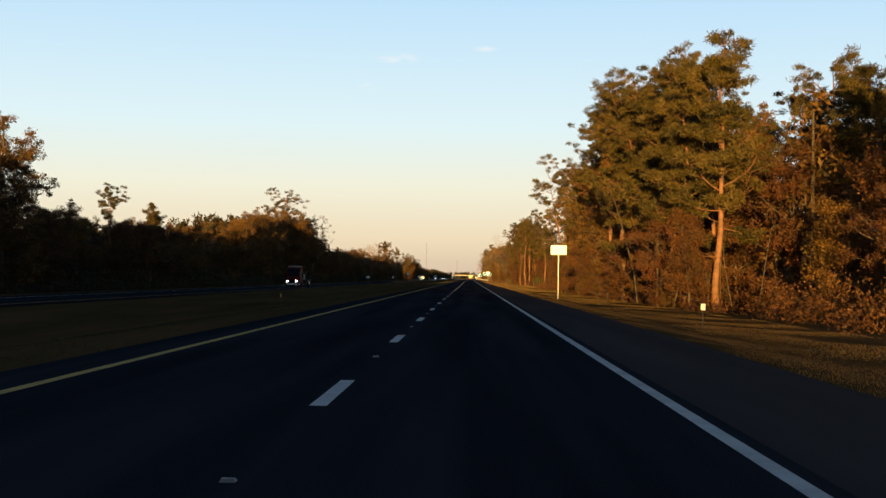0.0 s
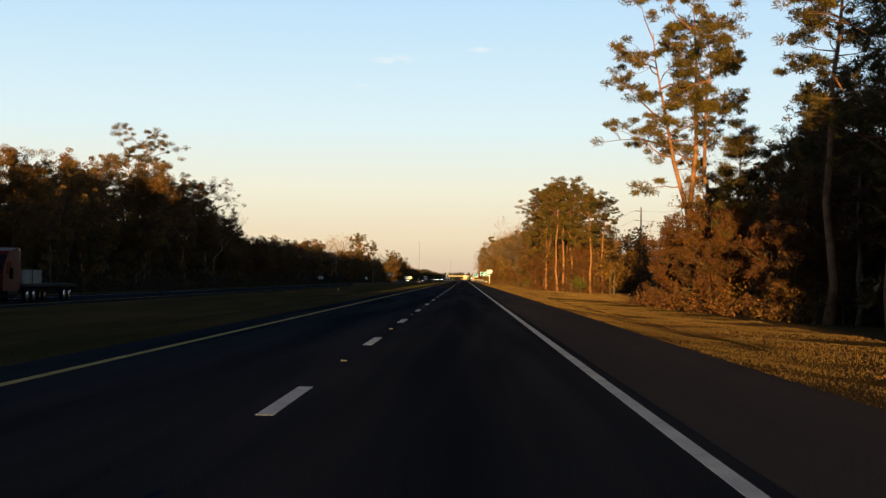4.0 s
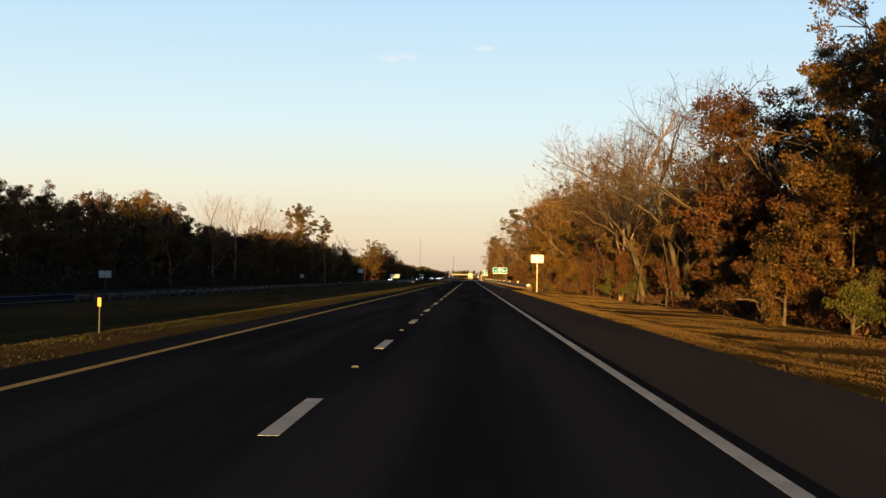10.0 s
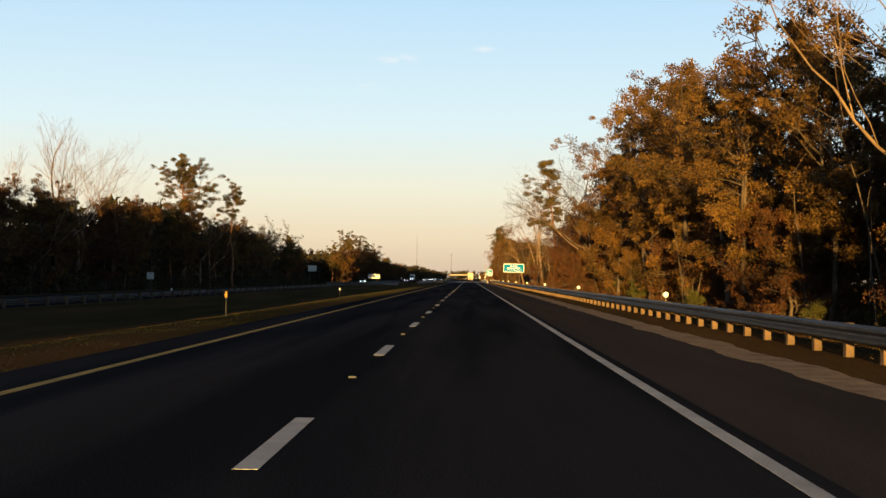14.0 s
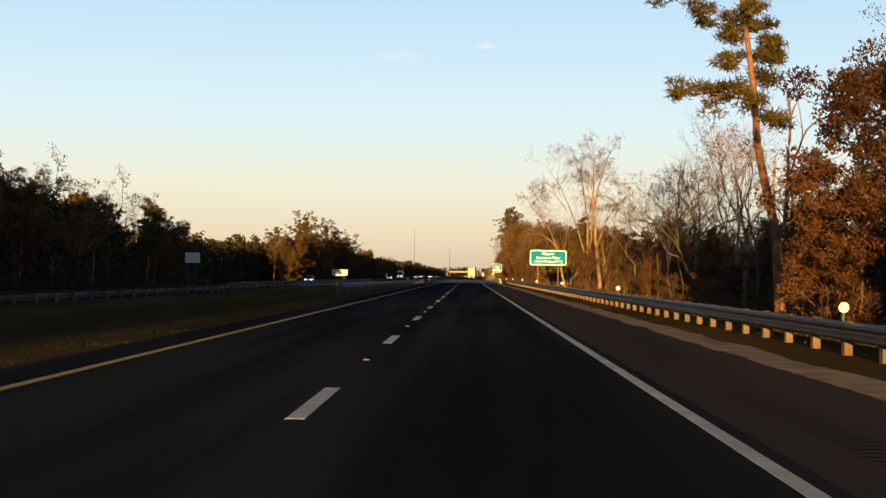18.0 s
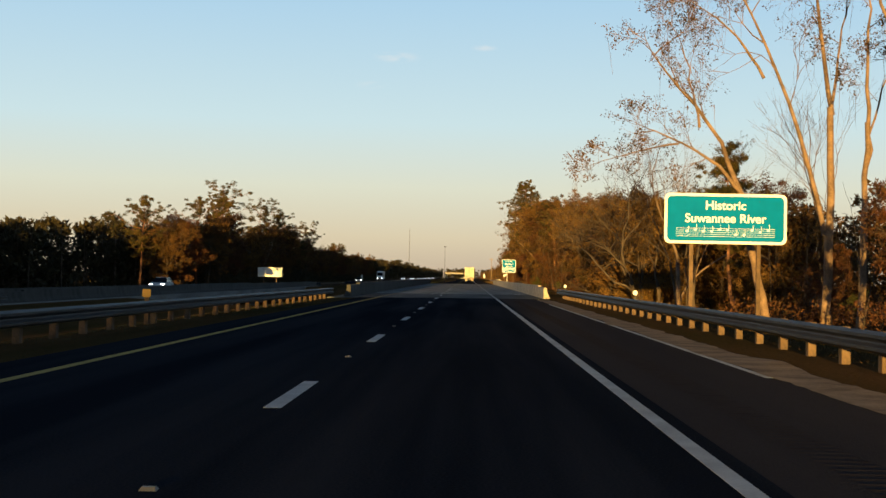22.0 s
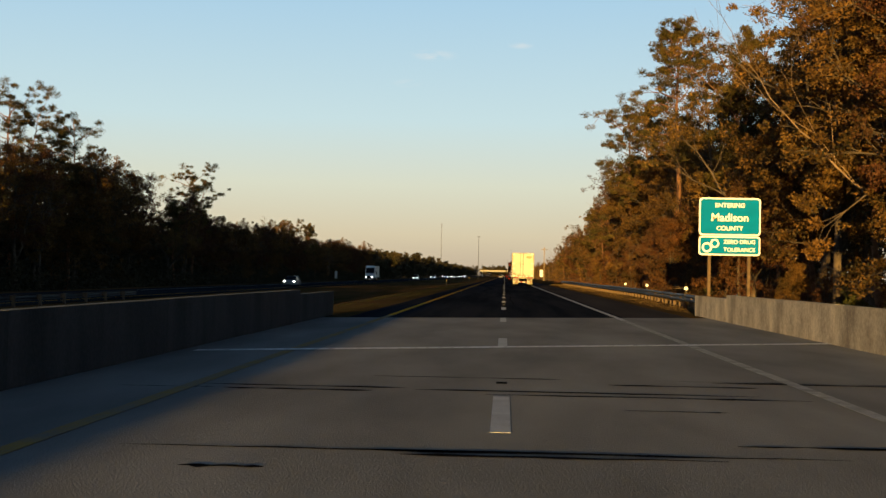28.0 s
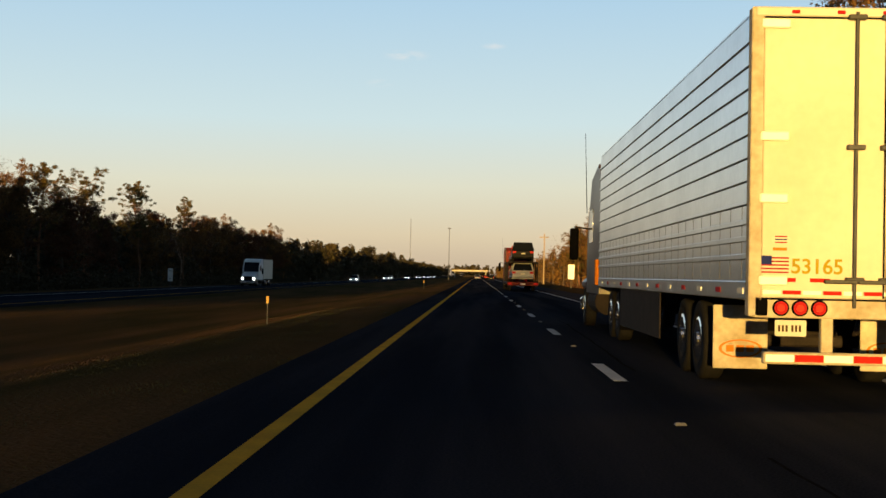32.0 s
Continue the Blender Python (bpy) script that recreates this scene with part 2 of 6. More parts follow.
class Shape:
    """Gathers vertices and faces for one mesh."""

    def __init__(self):
        self.v, self.f = [], []

    def add(self, verts, faces):
        k = len(self.v)
        self.v.extend(tuple(p) for p in verts)
        self.f.extend(tuple(i + k for i in face) for face in faces)
        return self

    def box(self, x0, x1, y0, y1, z0, z1, m=None):
        c = [Vector((x, y, z)) for x in (x0, x1) for y in (y0, y1) for z in (z0, z1)]
        if m is not None:
            c = [m @ p for p in c]
        return self.add(c, [(0, 1, 3, 2), (4, 6, 7, 5), (0, 4, 5, 1), (2, 3, 7, 6), (0, 2, 6, 4), (1, 5, 7, 3)])

    def rbox(self, x0, x1, y0, y1, z0, z1, b=0.02, m=None):
        """A box with bevelled edges."""
        b = min(b, (x1 - x0) * 0.45, (y1 - y0) * 0.45, (z1 - z0) * 0.45)
        pts, idx = [], {}
        for ix, x in enumerate((x0, x1)):
            for iy, y in enumerate((y0, y1)):
                for iz, z in enumerate((z0, z1)):
                    sx, sy, sz = (1, -1)[ix] * b, (1, -1)[iy] * b, (1, -1)[iz] * b
                    for k, p in enumerate(((x, y + sy, z + sz), (x + sx, y, z + sz), (x + sx, y + sy, z))):
                        idx[ix, iy, iz, k] = len(pts)
                        pts.append(Vector(p) if m is None else m @ Vector(p))
        g = lambda *k: idx[k]
        fs = [[g(s, 0, 0, 0), g(s, 1, 0, 0), g(s, 1, 1, 0), g(s, 0, 1, 0)] for s in (0, 1)]
        fs += [[g(0, s, 0, 1), g(1, s, 0, 1), g(1, s, 1, 1), g(0, s, 1, 1)] for s in (0, 1)]
        fs += [[g(0, 0, s, 2), g(1, 0, s, 2), g(1, 1, s, 2), g(0, 1, s, 2)] for s in (0, 1)]
        for a in (0, 1):
            for c in (0, 1):
                fs.append([g(a, c, 0, 0), g(a, c, 1, 0), g(a, c, 1, 1), g(a, c, 0, 1)])
                fs.append([g(a, 0, c, 0), g(a, 1, c, 0), g(a, 1, c, 2), g(a, 0, c, 2)])
                fs.append([g(0, a, c, 1), g(1, a, c, 1), g(1, a, c, 2), g(0, a, c, 2)])
                for d in (0, 1):
                    fs.append([g(a, c, d, 0), g(a, c, d, 1), g(a, c, d, 2)])
        return self.add(pts, fs)

    def tube(self, pts, radii, sides=6, caps=True):
        """A tapered tube along points."""
        pts = [Vector(p) for p in pts]
        rings = []
        for i, p in enumerate(pts):
            d = (pts[min(i + 1, len(pts) - 1)] - pts[max(i - 1, 0)]).normalized()
            a = d.cross(Vector((0, 0, 1)) if abs(d.z) < 0.9 else Vector((1, 0, 0))).normalized()
            b = d.cross(a)
            rings.append([p + radii[i] * (math.cos(2 * math.pi * k / sides) * a + math.sin(2 * math.pi * k / sides) * b) for k in range(sides)])
        v = [p for r in rings for p in r]
        f = []
        for i in range(len(rings) - 1):
            for k in range(sides):
                n = (k + 1) % sides
                f.append((i * sides + k, i * sides + n, (i + 1) * sides + n, (i + 1) * sides + k))
        if caps:
            f.append(tuple(range(sides))[::-1])
            f.append(tuple((len(rings) - 1) * sides + k for k in range(sides)))
        return self.add(v, f)

    def disc(self, p, axis, r, h, sides=20):
        p, axis = Vector(p), Vector(axis).normalized()
        return self.tube([p - axis * h / 2, p + axis * h / 2], [r, r], sides)

    def extrude(self, prof, y0, y1, axis="y", close=True):
        """A profile of (a, b) swept along an axis."""
        n = len(prof)
        put = {"y": lambda a, b, t: (a, t, b), "x": lambda a, b, t: (t, a, b), "z": lambda a, b, t: (a, b, t)}[axis]
        v = [put(a, b, t) for t in (y0, y1) for a, b in prof]
        f = [(i, (i + 1) % n, n + (i + 1) % n, n + i) for i in range(n if close else n - 1)]
        if close:
            f += [tuple(range(n))[::-1], tuple(range(n, 2 * n))]
        return self.add(v, f)

    def mesh(self, name, mat, smooth=False):
        me = bpy.data.meshes.new(name)
        me.from_pydata(self.v, [], self.f)
        if mat:
            me.materials.append(mat)
        if smooth:
            me.polygons.foreach_set("use_smooth", [True] * len(me.polygons))
        me.update()
        return me


def fix(me):
    """Faces outward."""
    bm = bmesh.new()
    bm.from_mesh(me)
    bmesh.ops.recalc_face_normals(bm, faces=bm.faces)
    bm.to_mesh(me)
    bm.free()
    return me


def part(name, shape, mat, parent, label="", smooth=False):
    ob = new(name, shape if isinstance(shape, bpy.types.Mesh) else fix(shape.mesh(name, mat, smooth)))
    ob.parent = parent
    if label:
        ob["label"] = label
    return ob


def thing(name, label, category, m=None, group=""):
    ob = new(name)
    if m is not None:
        ob.matrix_basis = m
    return tagged(ob, label, category, group)


def structure(name, shape, mat, label, category, smooth=False):
    ob = new(name, shape if isinstance(shape, bpy.types.Mesh) else fix(shape.mesh(name, mat, smooth)))
    return tagged(ob, label, category, kind="structure")


def smooth01(a, b, x):
    t = min(1, max(0, (x - a) / (b - a)))
    return t * t * (3 - 2 * t)


# ---- ground and roads ----
LEFT_EDGE, RIGHT_EDGE = -4.45, 6.1
YELLOW_X, WHITE_X, CYCLE = -3.41, 3.57, 12.192
DECK_A, DECK_B = 880.4, 1039.6
OPP_A, OPP_B, OPP_Z = -38.5, -27.7, -0.9


def ground_z(x, y):
    if x > RIGHT_EDGE - 0.3:
        low = -0.02 - 0.36 * smooth01(5.9, 9.3, x) - 0.20 * smooth01(9, 15, x) - 0.35 * smooth01(15, 22, x)
        high = -0.03 + 0.08 * smooth01(6.6, 7.4, x) - 0.25 * smooth01(8.4, 11, x) - 0.7 * smooth01(10, 20, x)
        along = smooth01(498, 534, y)
        z = low + (high - low) * along
    elif x > LEFT_EDGE + 0.3:
        z = -0.12
    elif x > OPP_B + 1:
        z = -0.03 - 1.25 * smooth01(-5, -15, x) + 0.40 * smooth01(-16, -26, x)
    elif x > OPP_A - 1:
        z = OPP_Z - 0.12
    else:
        z = OPP_Z - 0.03 - 0.6 * smooth01(-40, -55, x)
    river = smooth01(DECK_A + 24, DECK_A + 62, y) * (1 - smooth01(DECK_B - 60, DECK_B - 14, y))
    wild = 0.10 * noise.noise((x * 0.2, y * 0.2, 0)) if (x > 9 or x < OPP_A - 3) else 0.03 * noise.noise((x * 0.4, y * 0.4, 3))
    return z - 9 * river + wild * (x > RIGHT_EDGE or x < LEFT_EDGE)


def ground():
    xs = [-3000, -1200, -500, -250, -150, -110, -85, -70, -60, -52, -46, -42, -40, OPP_A - 0.6, OPP_A + 0.3, -33, OPP_B - 0.3, OPP_B + 0.6]
    xs += [-25, -22.5, -20, -17.5, -15, -12.5, -10.5, -9, -7.5, -6.2, -5.2, LEFT_EDGE + 0.1, LEFT_EDGE + 0.5, 0, RIGHT_EDGE - 0.5, RIGHT_EDGE - 0.1]
    xs += [6.4, 6.8, 7.2, 7.6, 8, 8.5, 9, 9.5, 10, 11, 12, 13.5, 15, 17, 20, 24, 30, 40, 55, 80, 120, 250, 500, 1200, 3000]
    ys = [-3000, -1500, -800, -400, -200, -100, -50, -20] + list(range(0, 880, 8)) + [880 + 3 * i for i in range(55)] + list(range(1048, 1300, 8)) + list(range(1300, 2100, 40)) + [2200, 2500, 3000, 4000, 4900]
    v = [(x, y, ground_z(x, y)) for y in ys for x in xs]
    n = len(xs)
    f = [(j * n + i, j * n + i + 1, (j + 1) * n + i + 1, (j + 1) * n + i) for j in range(len(ys) - 1) for i in range(n - 1)]
    s = Shape()
    s.v, s.f = v, f
    me = s.mesh("ground", GROUND, True)
    structure("ground", me, None, "mown grass verge and median, tan and green winter turf", "ground")


ground()


SKEW = 0.57  # the bridge meets the road at a slant


def slab(name, x0, x1, y0, y1, z, mat, label, category, depth=0.3, a=0.0, b=0.0):
    """A slab whose ends slant by a and b."""
    v = [(x, y + s * x, zz) for x in (x0, x1) for y, s in ((y0, a), (y1, b)) for zz in (z - depth, z)]
    return structure(name, Shape().add(v, [(0, 1, 3, 2), (4, 6, 7, 5), (0, 4, 5, 1), (2, 3, 7, 6), (0, 2, 6, 4), (1, 5, 7, 3)]), mat, label, category)


road_south = slab("road_1", -3.6, 3.8, -300, DECK_A, 0, ASPHALT, "dark asphalt two-lane highway carriageway", "road", 0.3, 0, SKEW)
road_north = slab("road_2", -3.6, 3.8, DECK_B, 2600, 0, ASPHALT, "dark asphalt two-lane highway beyond the bridge", "road", 0.3, SKEW, 0)
slab("shoulder_1", 3.8, RIGHT_EDGE, -300, DECK_A, -0.006, SHOULDER, "worn grey asphalt shoulder beside the lanes", "shoulder", 0.3, 0, SKEW)
slab("shoulder_2", 3.8, RIGHT_EDGE, DECK_B, 2600, -0.006, SHOULDER, "worn grey asphalt shoulder beyond the bridge", "shoulder", 0.3, SKEW, 0)
slab("shoulder_3", LEFT_EDGE, -3.6, -300, DECK_A, -0.006, ASPHALT, "narrow asphalt shoulder along the median", "shoulder", 0.3, 0, SKEW)
slab("shoulder_4", LEFT_EDGE, -3.6, DECK_B, 2600, -0.006, ASPHALT, "narrow asphalt shoulder along the median", "shoulder", 0.3, SKEW, 0)
APPROACH = material("dark_concrete", (0.17, 0.165, 0.16), (0.10, 0.098, 0.096), rough=0.9, scale=0.6, fine=60, bump=0.8, bump_dist=0.012, spec=0.03, stretch=(1, 0.15, 1))
slab("approach_slab", -6.2, 8.2, DECK_A, 899.0, -0.002, APPROACH, "dark concrete slab leading onto the bridge", "approach slab", 0.9, SKEW, SKEW)
deck = slab("bridge_deck", -6.2, 8.2, 899.0, DECK_B, -0.002, DECK, "pale concrete bridge deck with tar stains", "bridge deck", 0.9, SKEW, SKEW)
slab("road_3", OPP_A, OPP_B, -900, 2600, OPP_Z, ASPHALT, "asphalt carriageway for oncoming traffic", "road")


def strip(name, x0, x1, y0, y1, mat, parent, z=0.004, label=""):
    return part(name, Shape().box(x0, x1, y0, y1, z - 0.003, z), mat, parent, label)


for x, w, mat, nm, worn in ((YELLOW_X, 0.16, YELLOW_LINE, "yellow_edge_line", WORN_YELLOW), (WHITE_X, 0.16, WHITE_LINE, "white_edge_line", WORN_WHITE)):
    strip(nm, x - w * 0.45, x + w * 0.45, -300, DECK_A, FADED_YELLOW if x < 0 else mat, road_south)
    strip(nm, x - w / 2, x + w / 2, DECK_A, DECK_B, worn, deck)
    strip(nm, x - w / 2, x + w / 2, DECK_B, 2600, mat, road_north)
opp_road = bpy.data.objects["road_3"]
for x in (OPP_A + 2.6, OPP_B - 1.0):
    strip("edge_line", x - 0.08, x + 0.08, -900, 2600, WHITE_LINE if x < -33 else YELLOW_LINE, opp_road, OPP_Z + 0.004)
DASH = fix(Shape().box(-0.085, 0.085, 0, 3.05, 0.0005, 0.0025).mesh("lane_dash", WHITE_LINE))
MARKER_WHITE = plain("marker_reflector", (0.16, 0.16, 0.16), 0.5)
MARKER = fix(Shape().add([(-0.05, -0.05, 0), (0.05, -0.05, 0), (0.05, 0.05, 0), (-0.05, 0.05, 0), (-0.04, -0.02, 0.02), (0.04, -0.02, 0.02), (0.04, 0.02, 0.02), (-0.04, 0.02, 0.02)],
    [(0, 1, 5, 4), (1, 2, 6, 5), (2, 3, 7, 6), (3, 0, 4, 7), (4, 5, 6, 7)]).mesh("pavement_marker", MARKER_WHITE))
for k in range(-2, 150):
    y = k * CYCLE
    road = road_south if y + 3 < DECK_A else deck if y < DECK_B - 3 else road_north
    ob = part("lane_dash", DASH, None, road)
    ob.location = (0, y, 0)
    if road is not deck:
        ob = part("pavement_marker", MARKER, None, road)
        ob.location = (0, y + 7.6, 0)

# ---- trees ----


def leaves(rng, centres, radius, count, length, width, droop=0.0, flat=0.6):
    """Small tapering leaf blades round clump centres, clumps of uneven size: arrays of vertices and faces."""
    c = np.asarray(centres, float)
    m = len(c)
    size = np.repeat(0.55 + 0.75 * rng.random(m), count)
    c = np.repeat(c, count, axis=0)
    n = len(c)
    d = rng.normal(size=(n, 3))
    d /= np.linalg.norm(d, axis=1)[:, None]
    p = c + d * (radius * size * rng.random(n) ** 0.45)[:, None] * np.array([1, 1, flat])
    a = d + rng.normal(size=(n, 3)) * 0.6
    a[:, 2] += 0.15 - droop
    a /= np.linalg.norm(a, axis=1)[:, None]
    b = np.cross(a, rng.normal(size=(n, 3)))
    b /= np.linalg.norm(b, axis=1)[:, None] + 1e-9
    s = (0.6 + 0.8 * rng.random(n))[:, None]
    q0, q1 = p - a * length * s * 0.5, p + a * length * s * 0.5
    v = np.stack([q0 + b * width * s * 0.6, q1, q0 - b * width * s * 0.6], 1).reshape(-1, 3)
    f = np.arange(n * 3).reshape(n, 3)
    return v, f


def mesh_arrays(name, v, f, mat):
    me = bpy.data.meshes.new(name)
    k = f.shape[1]
    me.vertices.add(len(v))
    me.vertices.foreach_set("co", np.ascontiguousarray(v, dtype=np.float32).ravel())
    me.loops.add(f.size)
    me.loops.foreach_set("vertex_index", np.ascontiguousarray(f, dtype=np.int32).ravel())
    me.polygons.add(len(f))
    me.polygons.foreach_set("loop_start", np.arange(0, f.size, k, dtype=np.int32))
    me.materials.append(mat)
    me.update(calc_edges=True)
    return me


def wander(rng, p, d, length, steps, bend, lift=0.0):
    """A crooked line of points from p along d."""
    p, d = np.array(p, float), np.array(d, float)
    out = [p.copy()]
    for _ in range(steps):
        d = d + rng.normal(size=3) * bend + np.array([0, 0, lift])
        d /= np.linalg.norm(d)
        p = p + d * length / steps
        out.append(p.copy())
    return out, d


def crowned(seed, h, base, width, limbs, profile, clump, per, leaf, thin, leaders=1, rise=0.9, lean=0.0, one_sided=0.0, dead=8, flat=0.7, girth=0.011):
    """A forest tree: stem or forked stems, limbs along them in uneven lobes, twigs, and clumps of leaves at their ends."""
    rng = np.random.default_rng(seed)
    s, limb, tips = Shape(), Shape(), []
    r0 = girth * h + 0.05
    n = 10
    off = np.cumsum(rng.normal(size=(n + 1, 2)) * 0.008 * h, axis=0)
    off[0] = 0
    main = [np.array((off[i][0] + lean * h * (i / n) ** 1.4, off[i][1], h * i / n - 0.3 * (i == 0))) for i in range(n + 1)]
    stems = [(0.0, main)]
    s.tube(main, [r0 * (1.3 if i == 0 else 1 - 0.88 * i / n) for i in range(n + 1)], 8)
    for k in range(leaders - 1):
        i0 = int(n * rng.uniform(0.25, 0.5))
        az = rng.uniform(0, 6.28)
        out = width * h * rng.uniform(0.45, 0.8)
        end = main[i0] + np.array((math.cos(az) * out, math.sin(az) * out, (h - main[i0][2]) * rng.uniform(0.75, 0.98)))
        mid = main[i0] * 0.5 + end * 0.5 + np.array((math.cos(az), math.sin(az), 0)) * out * 0.2
        line = [main[i0] * (1 - t) ** 2 + mid * 2 * t * (1 - t) + end * t * t + rng.normal(size=3) * 0.006 * h * (t > 0) for t in np.linspace(0, 1, 8)]
        s.tube(line, [r0 * 0.62 * (1 - 0.85 * i / 7) for i in range(8)], 6)
        stems.append((i0 / n, line))
    ph = rng.uniform(0, 6.28, 3)
    for k in range(limbs):
        u = (k + rng.random()) / limbs
        low, line = stems[k % len(stems)]
        f = base + (0.98 - base) * u
        g = max(0.05, (f - low) / (1 - low)) * (len(line) - 1)
        j = min(len(line) - 2, int(g))
        at = line[j] * (1 - (g - j)) + line[j + 1] * (g - j)
        az = k * 2.4 + rng.random() * 1.3
        lobe = 0.72 + 0.28 * math.sin(2 * az + ph[0] + 4 * u) + 0.28 * math.sin(3 * az + ph[1] - 7 * u) + 0.2 * math.sin(9 * u + ph[2])
        if one_sided:
            lobe *= 1 - one_sided * 0.5 * (1 + math.cos(az))
        reach = width * h * float(np.interp(u, np.linspace(0, 1, len(profile)), profile)) * max(0.22, lobe) * rng.uniform(0.75, 1.15)
        d = np.array([math.cos(az), math.sin(az), rise * (0.1 + 0.9 * u) + 0.25 * rng.normal()])
        pts, dd = wander(rng, at, d / np.linalg.norm(d), reach, 4, 0.18, 0.05)
        r = 0.02 + 0.014 * reach
        limb.tube(pts, [r, r * 0.75, r * 0.55, r * 0.38, r * 0.2], 4, False)
        for i in (2, 3, 4):
            for _ in range(2 if i < 4 else 3):
                e = dd + rng.normal(size=3) * np.array([0.85, 0.85, 0.5])
                e /= np.linalg.norm(e)
                q = np.array(pts[i]) + e * (0.35 + reach * 0.26) * rng.uniform(0.6, 1.3)
                tips.append(q)
                limb.tube([pts[i], (np.array(pts[i]) + q) / 2 + rng.normal(size=3) * 0.06, q], [r * 0.3, r * 0.22, 0.008], 3, False)
    for k in range(dead):
        i = rng.uniform(0.2, max(0.25, base)) * n
        at = main[int(i)]
        az = rng.random() * 6.28
        pts, _ = wander(rng, at, (math.cos(az), math.sin(az), 0.15), 0.08 * h * (0.4 + rng.random()), 3, 0.28)
        limb.tube(pts, [0.035, 0.024, 0.015, 0.006], 3, False)
    return s, limb, leaves(rng, tips, clump, per, leaf, leaf * thin, 0.0, flat) if per else None


def branchy(seed, h, forks=2, levels=6, spread=0.5, leaf=0, leaf_size=0.3, first=0.3, twig=0.010, clump=0.5, lean=0.0, ratio=0.74, lift=0.05, bend=0.12, girth=0.011, hang=0):
    """A trunk that forks again and again into fine twigs; leaves at the ends where leaf > 0; hang: trailing strands."""
    rng = np.random.default_rng(seed)
    s, limb = Shape(), Shape()
    tips = []

    def grow(p, d, length, r, level):
        steps = 5 if level < 2 else 3 if level < 4 else 2
        pts, dd = wander(rng, p, d, length, steps, bend if level else bend * 0.4, lift)
        r1 = max(twig * 0.5, r * 0.66)
        (s if level == 0 else limb).tube(pts, [r * (1.3 if (level == 0 and i == 0) else 1) + (r1 - r) * i / steps for i in range(steps + 1)], 8 if level == 0 else 5 if level < 3 else 3, level == 0)
        if level >= levels:
            tips.append(pts[-1])
            if rng.random() < 0.5:
                tips.append(pts[len(pts) // 2])
            return
        k = forks + (rng.random() < 0.45)
        az0 = rng.random() * 6.28
        for i in range(k):
            j = steps if i == 0 else int(rng.integers(max(1, steps // 2), steps + 1))
            az = az0 + i * 6.28 / k + rng.normal() * 0.5
            side = np.array([math.cos(az), math.sin(az), 0.12])
            e = dd * (1.0 if i == 0 else 0.8) + side * spread * (0.5 if i == 0 else 1.0)
            e /= np.linalg.norm(e)
            grow(np.array(pts[j]), e, length * ratio * rng.uniform(0.75, 1.15), r1 * (0.95 if i == 0 else 0.72), level + 1)

    grow((0, 0, -0.3), np.array([lean, 0, 1.0]) / math.hypot(1, lean), h * first, girth * h + 0.03, 0)
    k = h / max(p[2] for p in tips)
    for q in (s, limb):
        q.v = [(x * k, y * k, z * k) for x, y, z in q.v]
    tips = np.array(tips) * k
    for p in tips[::max(1, len(tips) // hang)] if hang else ():
        pts, _ = wander(rng, p, (0, 0, -1), rng.uniform(1.0, 3.5), 4, 0.06)
        limb.tube(pts, [0.012, 0.011, 0.010, 0.009, 0.005], 3, False)
    if not leaf:
        return s, limb, None
    return s, limb, leaves(rng, tips, clump, leaf, leaf_size, leaf_size * 0.55, 0.1, 0.8)


def tree_model(name, built, bark, foliage, label, category, group):
    """A tree as a thing: trunk with limbs, and crown."""
    s, limb, crown = built
    root = thing(name, label, category, None, group)
    part("trunk", s.mesh("trunk", bark, True), None, root)
    tagged(part("branchwork", limb.mesh("branchwork", bark, True), None, root), kind="stuff")
    if crown is not None:
        part("crown", mesh_arrays("crown", crown[0], crown[1], foliage), None, root)
    return root


ROUND, BROAD, HIGH, SPIRE = (0.45, 0.9, 1.0, 0.85, 0.35), (0.7, 1.0, 0.95, 0.8, 0.45), (0.25, 0.6, 1.0, 1.0, 0.5), (0.8, 1.0, 0.8, 0.55, 0.2)
NOMINAL = {"p": (24, 22, 24, 17, 22, 21), "o": (16, 13, 17, 10, 18), "b": (17, 20, 13, 18, 16, 17), "v": (9, 7, 10), "s": (4.0, 3.0, 5.0)}
PINES = [tree_model("pine_tree", crowned(10 + i, NOMINAL["p"][i], ba, wi, li, pr, 0.62, 88, 0.36, 0.15, le, ri, ln, one, 12, 0.62), BARK, NEEDLES, lab, "tree", "roadside trees")
         for i, (ba, wi, li, pr, le, ri, ln, one, lab) in enumerate((
             (0.50, 0.19, 40, ROUND, 1, 0.8, 0.01, 0, "tall pine with bare reddish trunk and tufted green crown"),
             (0.40, 0.22, 44, BROAD, 2, 0.7, -0.02, 0, "tall forked pine with a broad rounded crown"),
             (0.62, 0.19, 32, ROUND, 1, 0.9, 0.02, 0, "tall pine with a long bare lit trunk"),
             (0.30, 0.20, 36, SPIRE, 1, 0.6, 0.0, 0, "mid-sized pine with low spreading limbs"),
             (0.74, 0.15, 20, HIGH, 1, 0.9, 0.0, 0, "slender pine with a small high crown"),
             (0.46, 0.20, 30, BROAD, 1, 0.3, -0.13, 0.75, "leaning pine with one-sided tufts of needles")))]
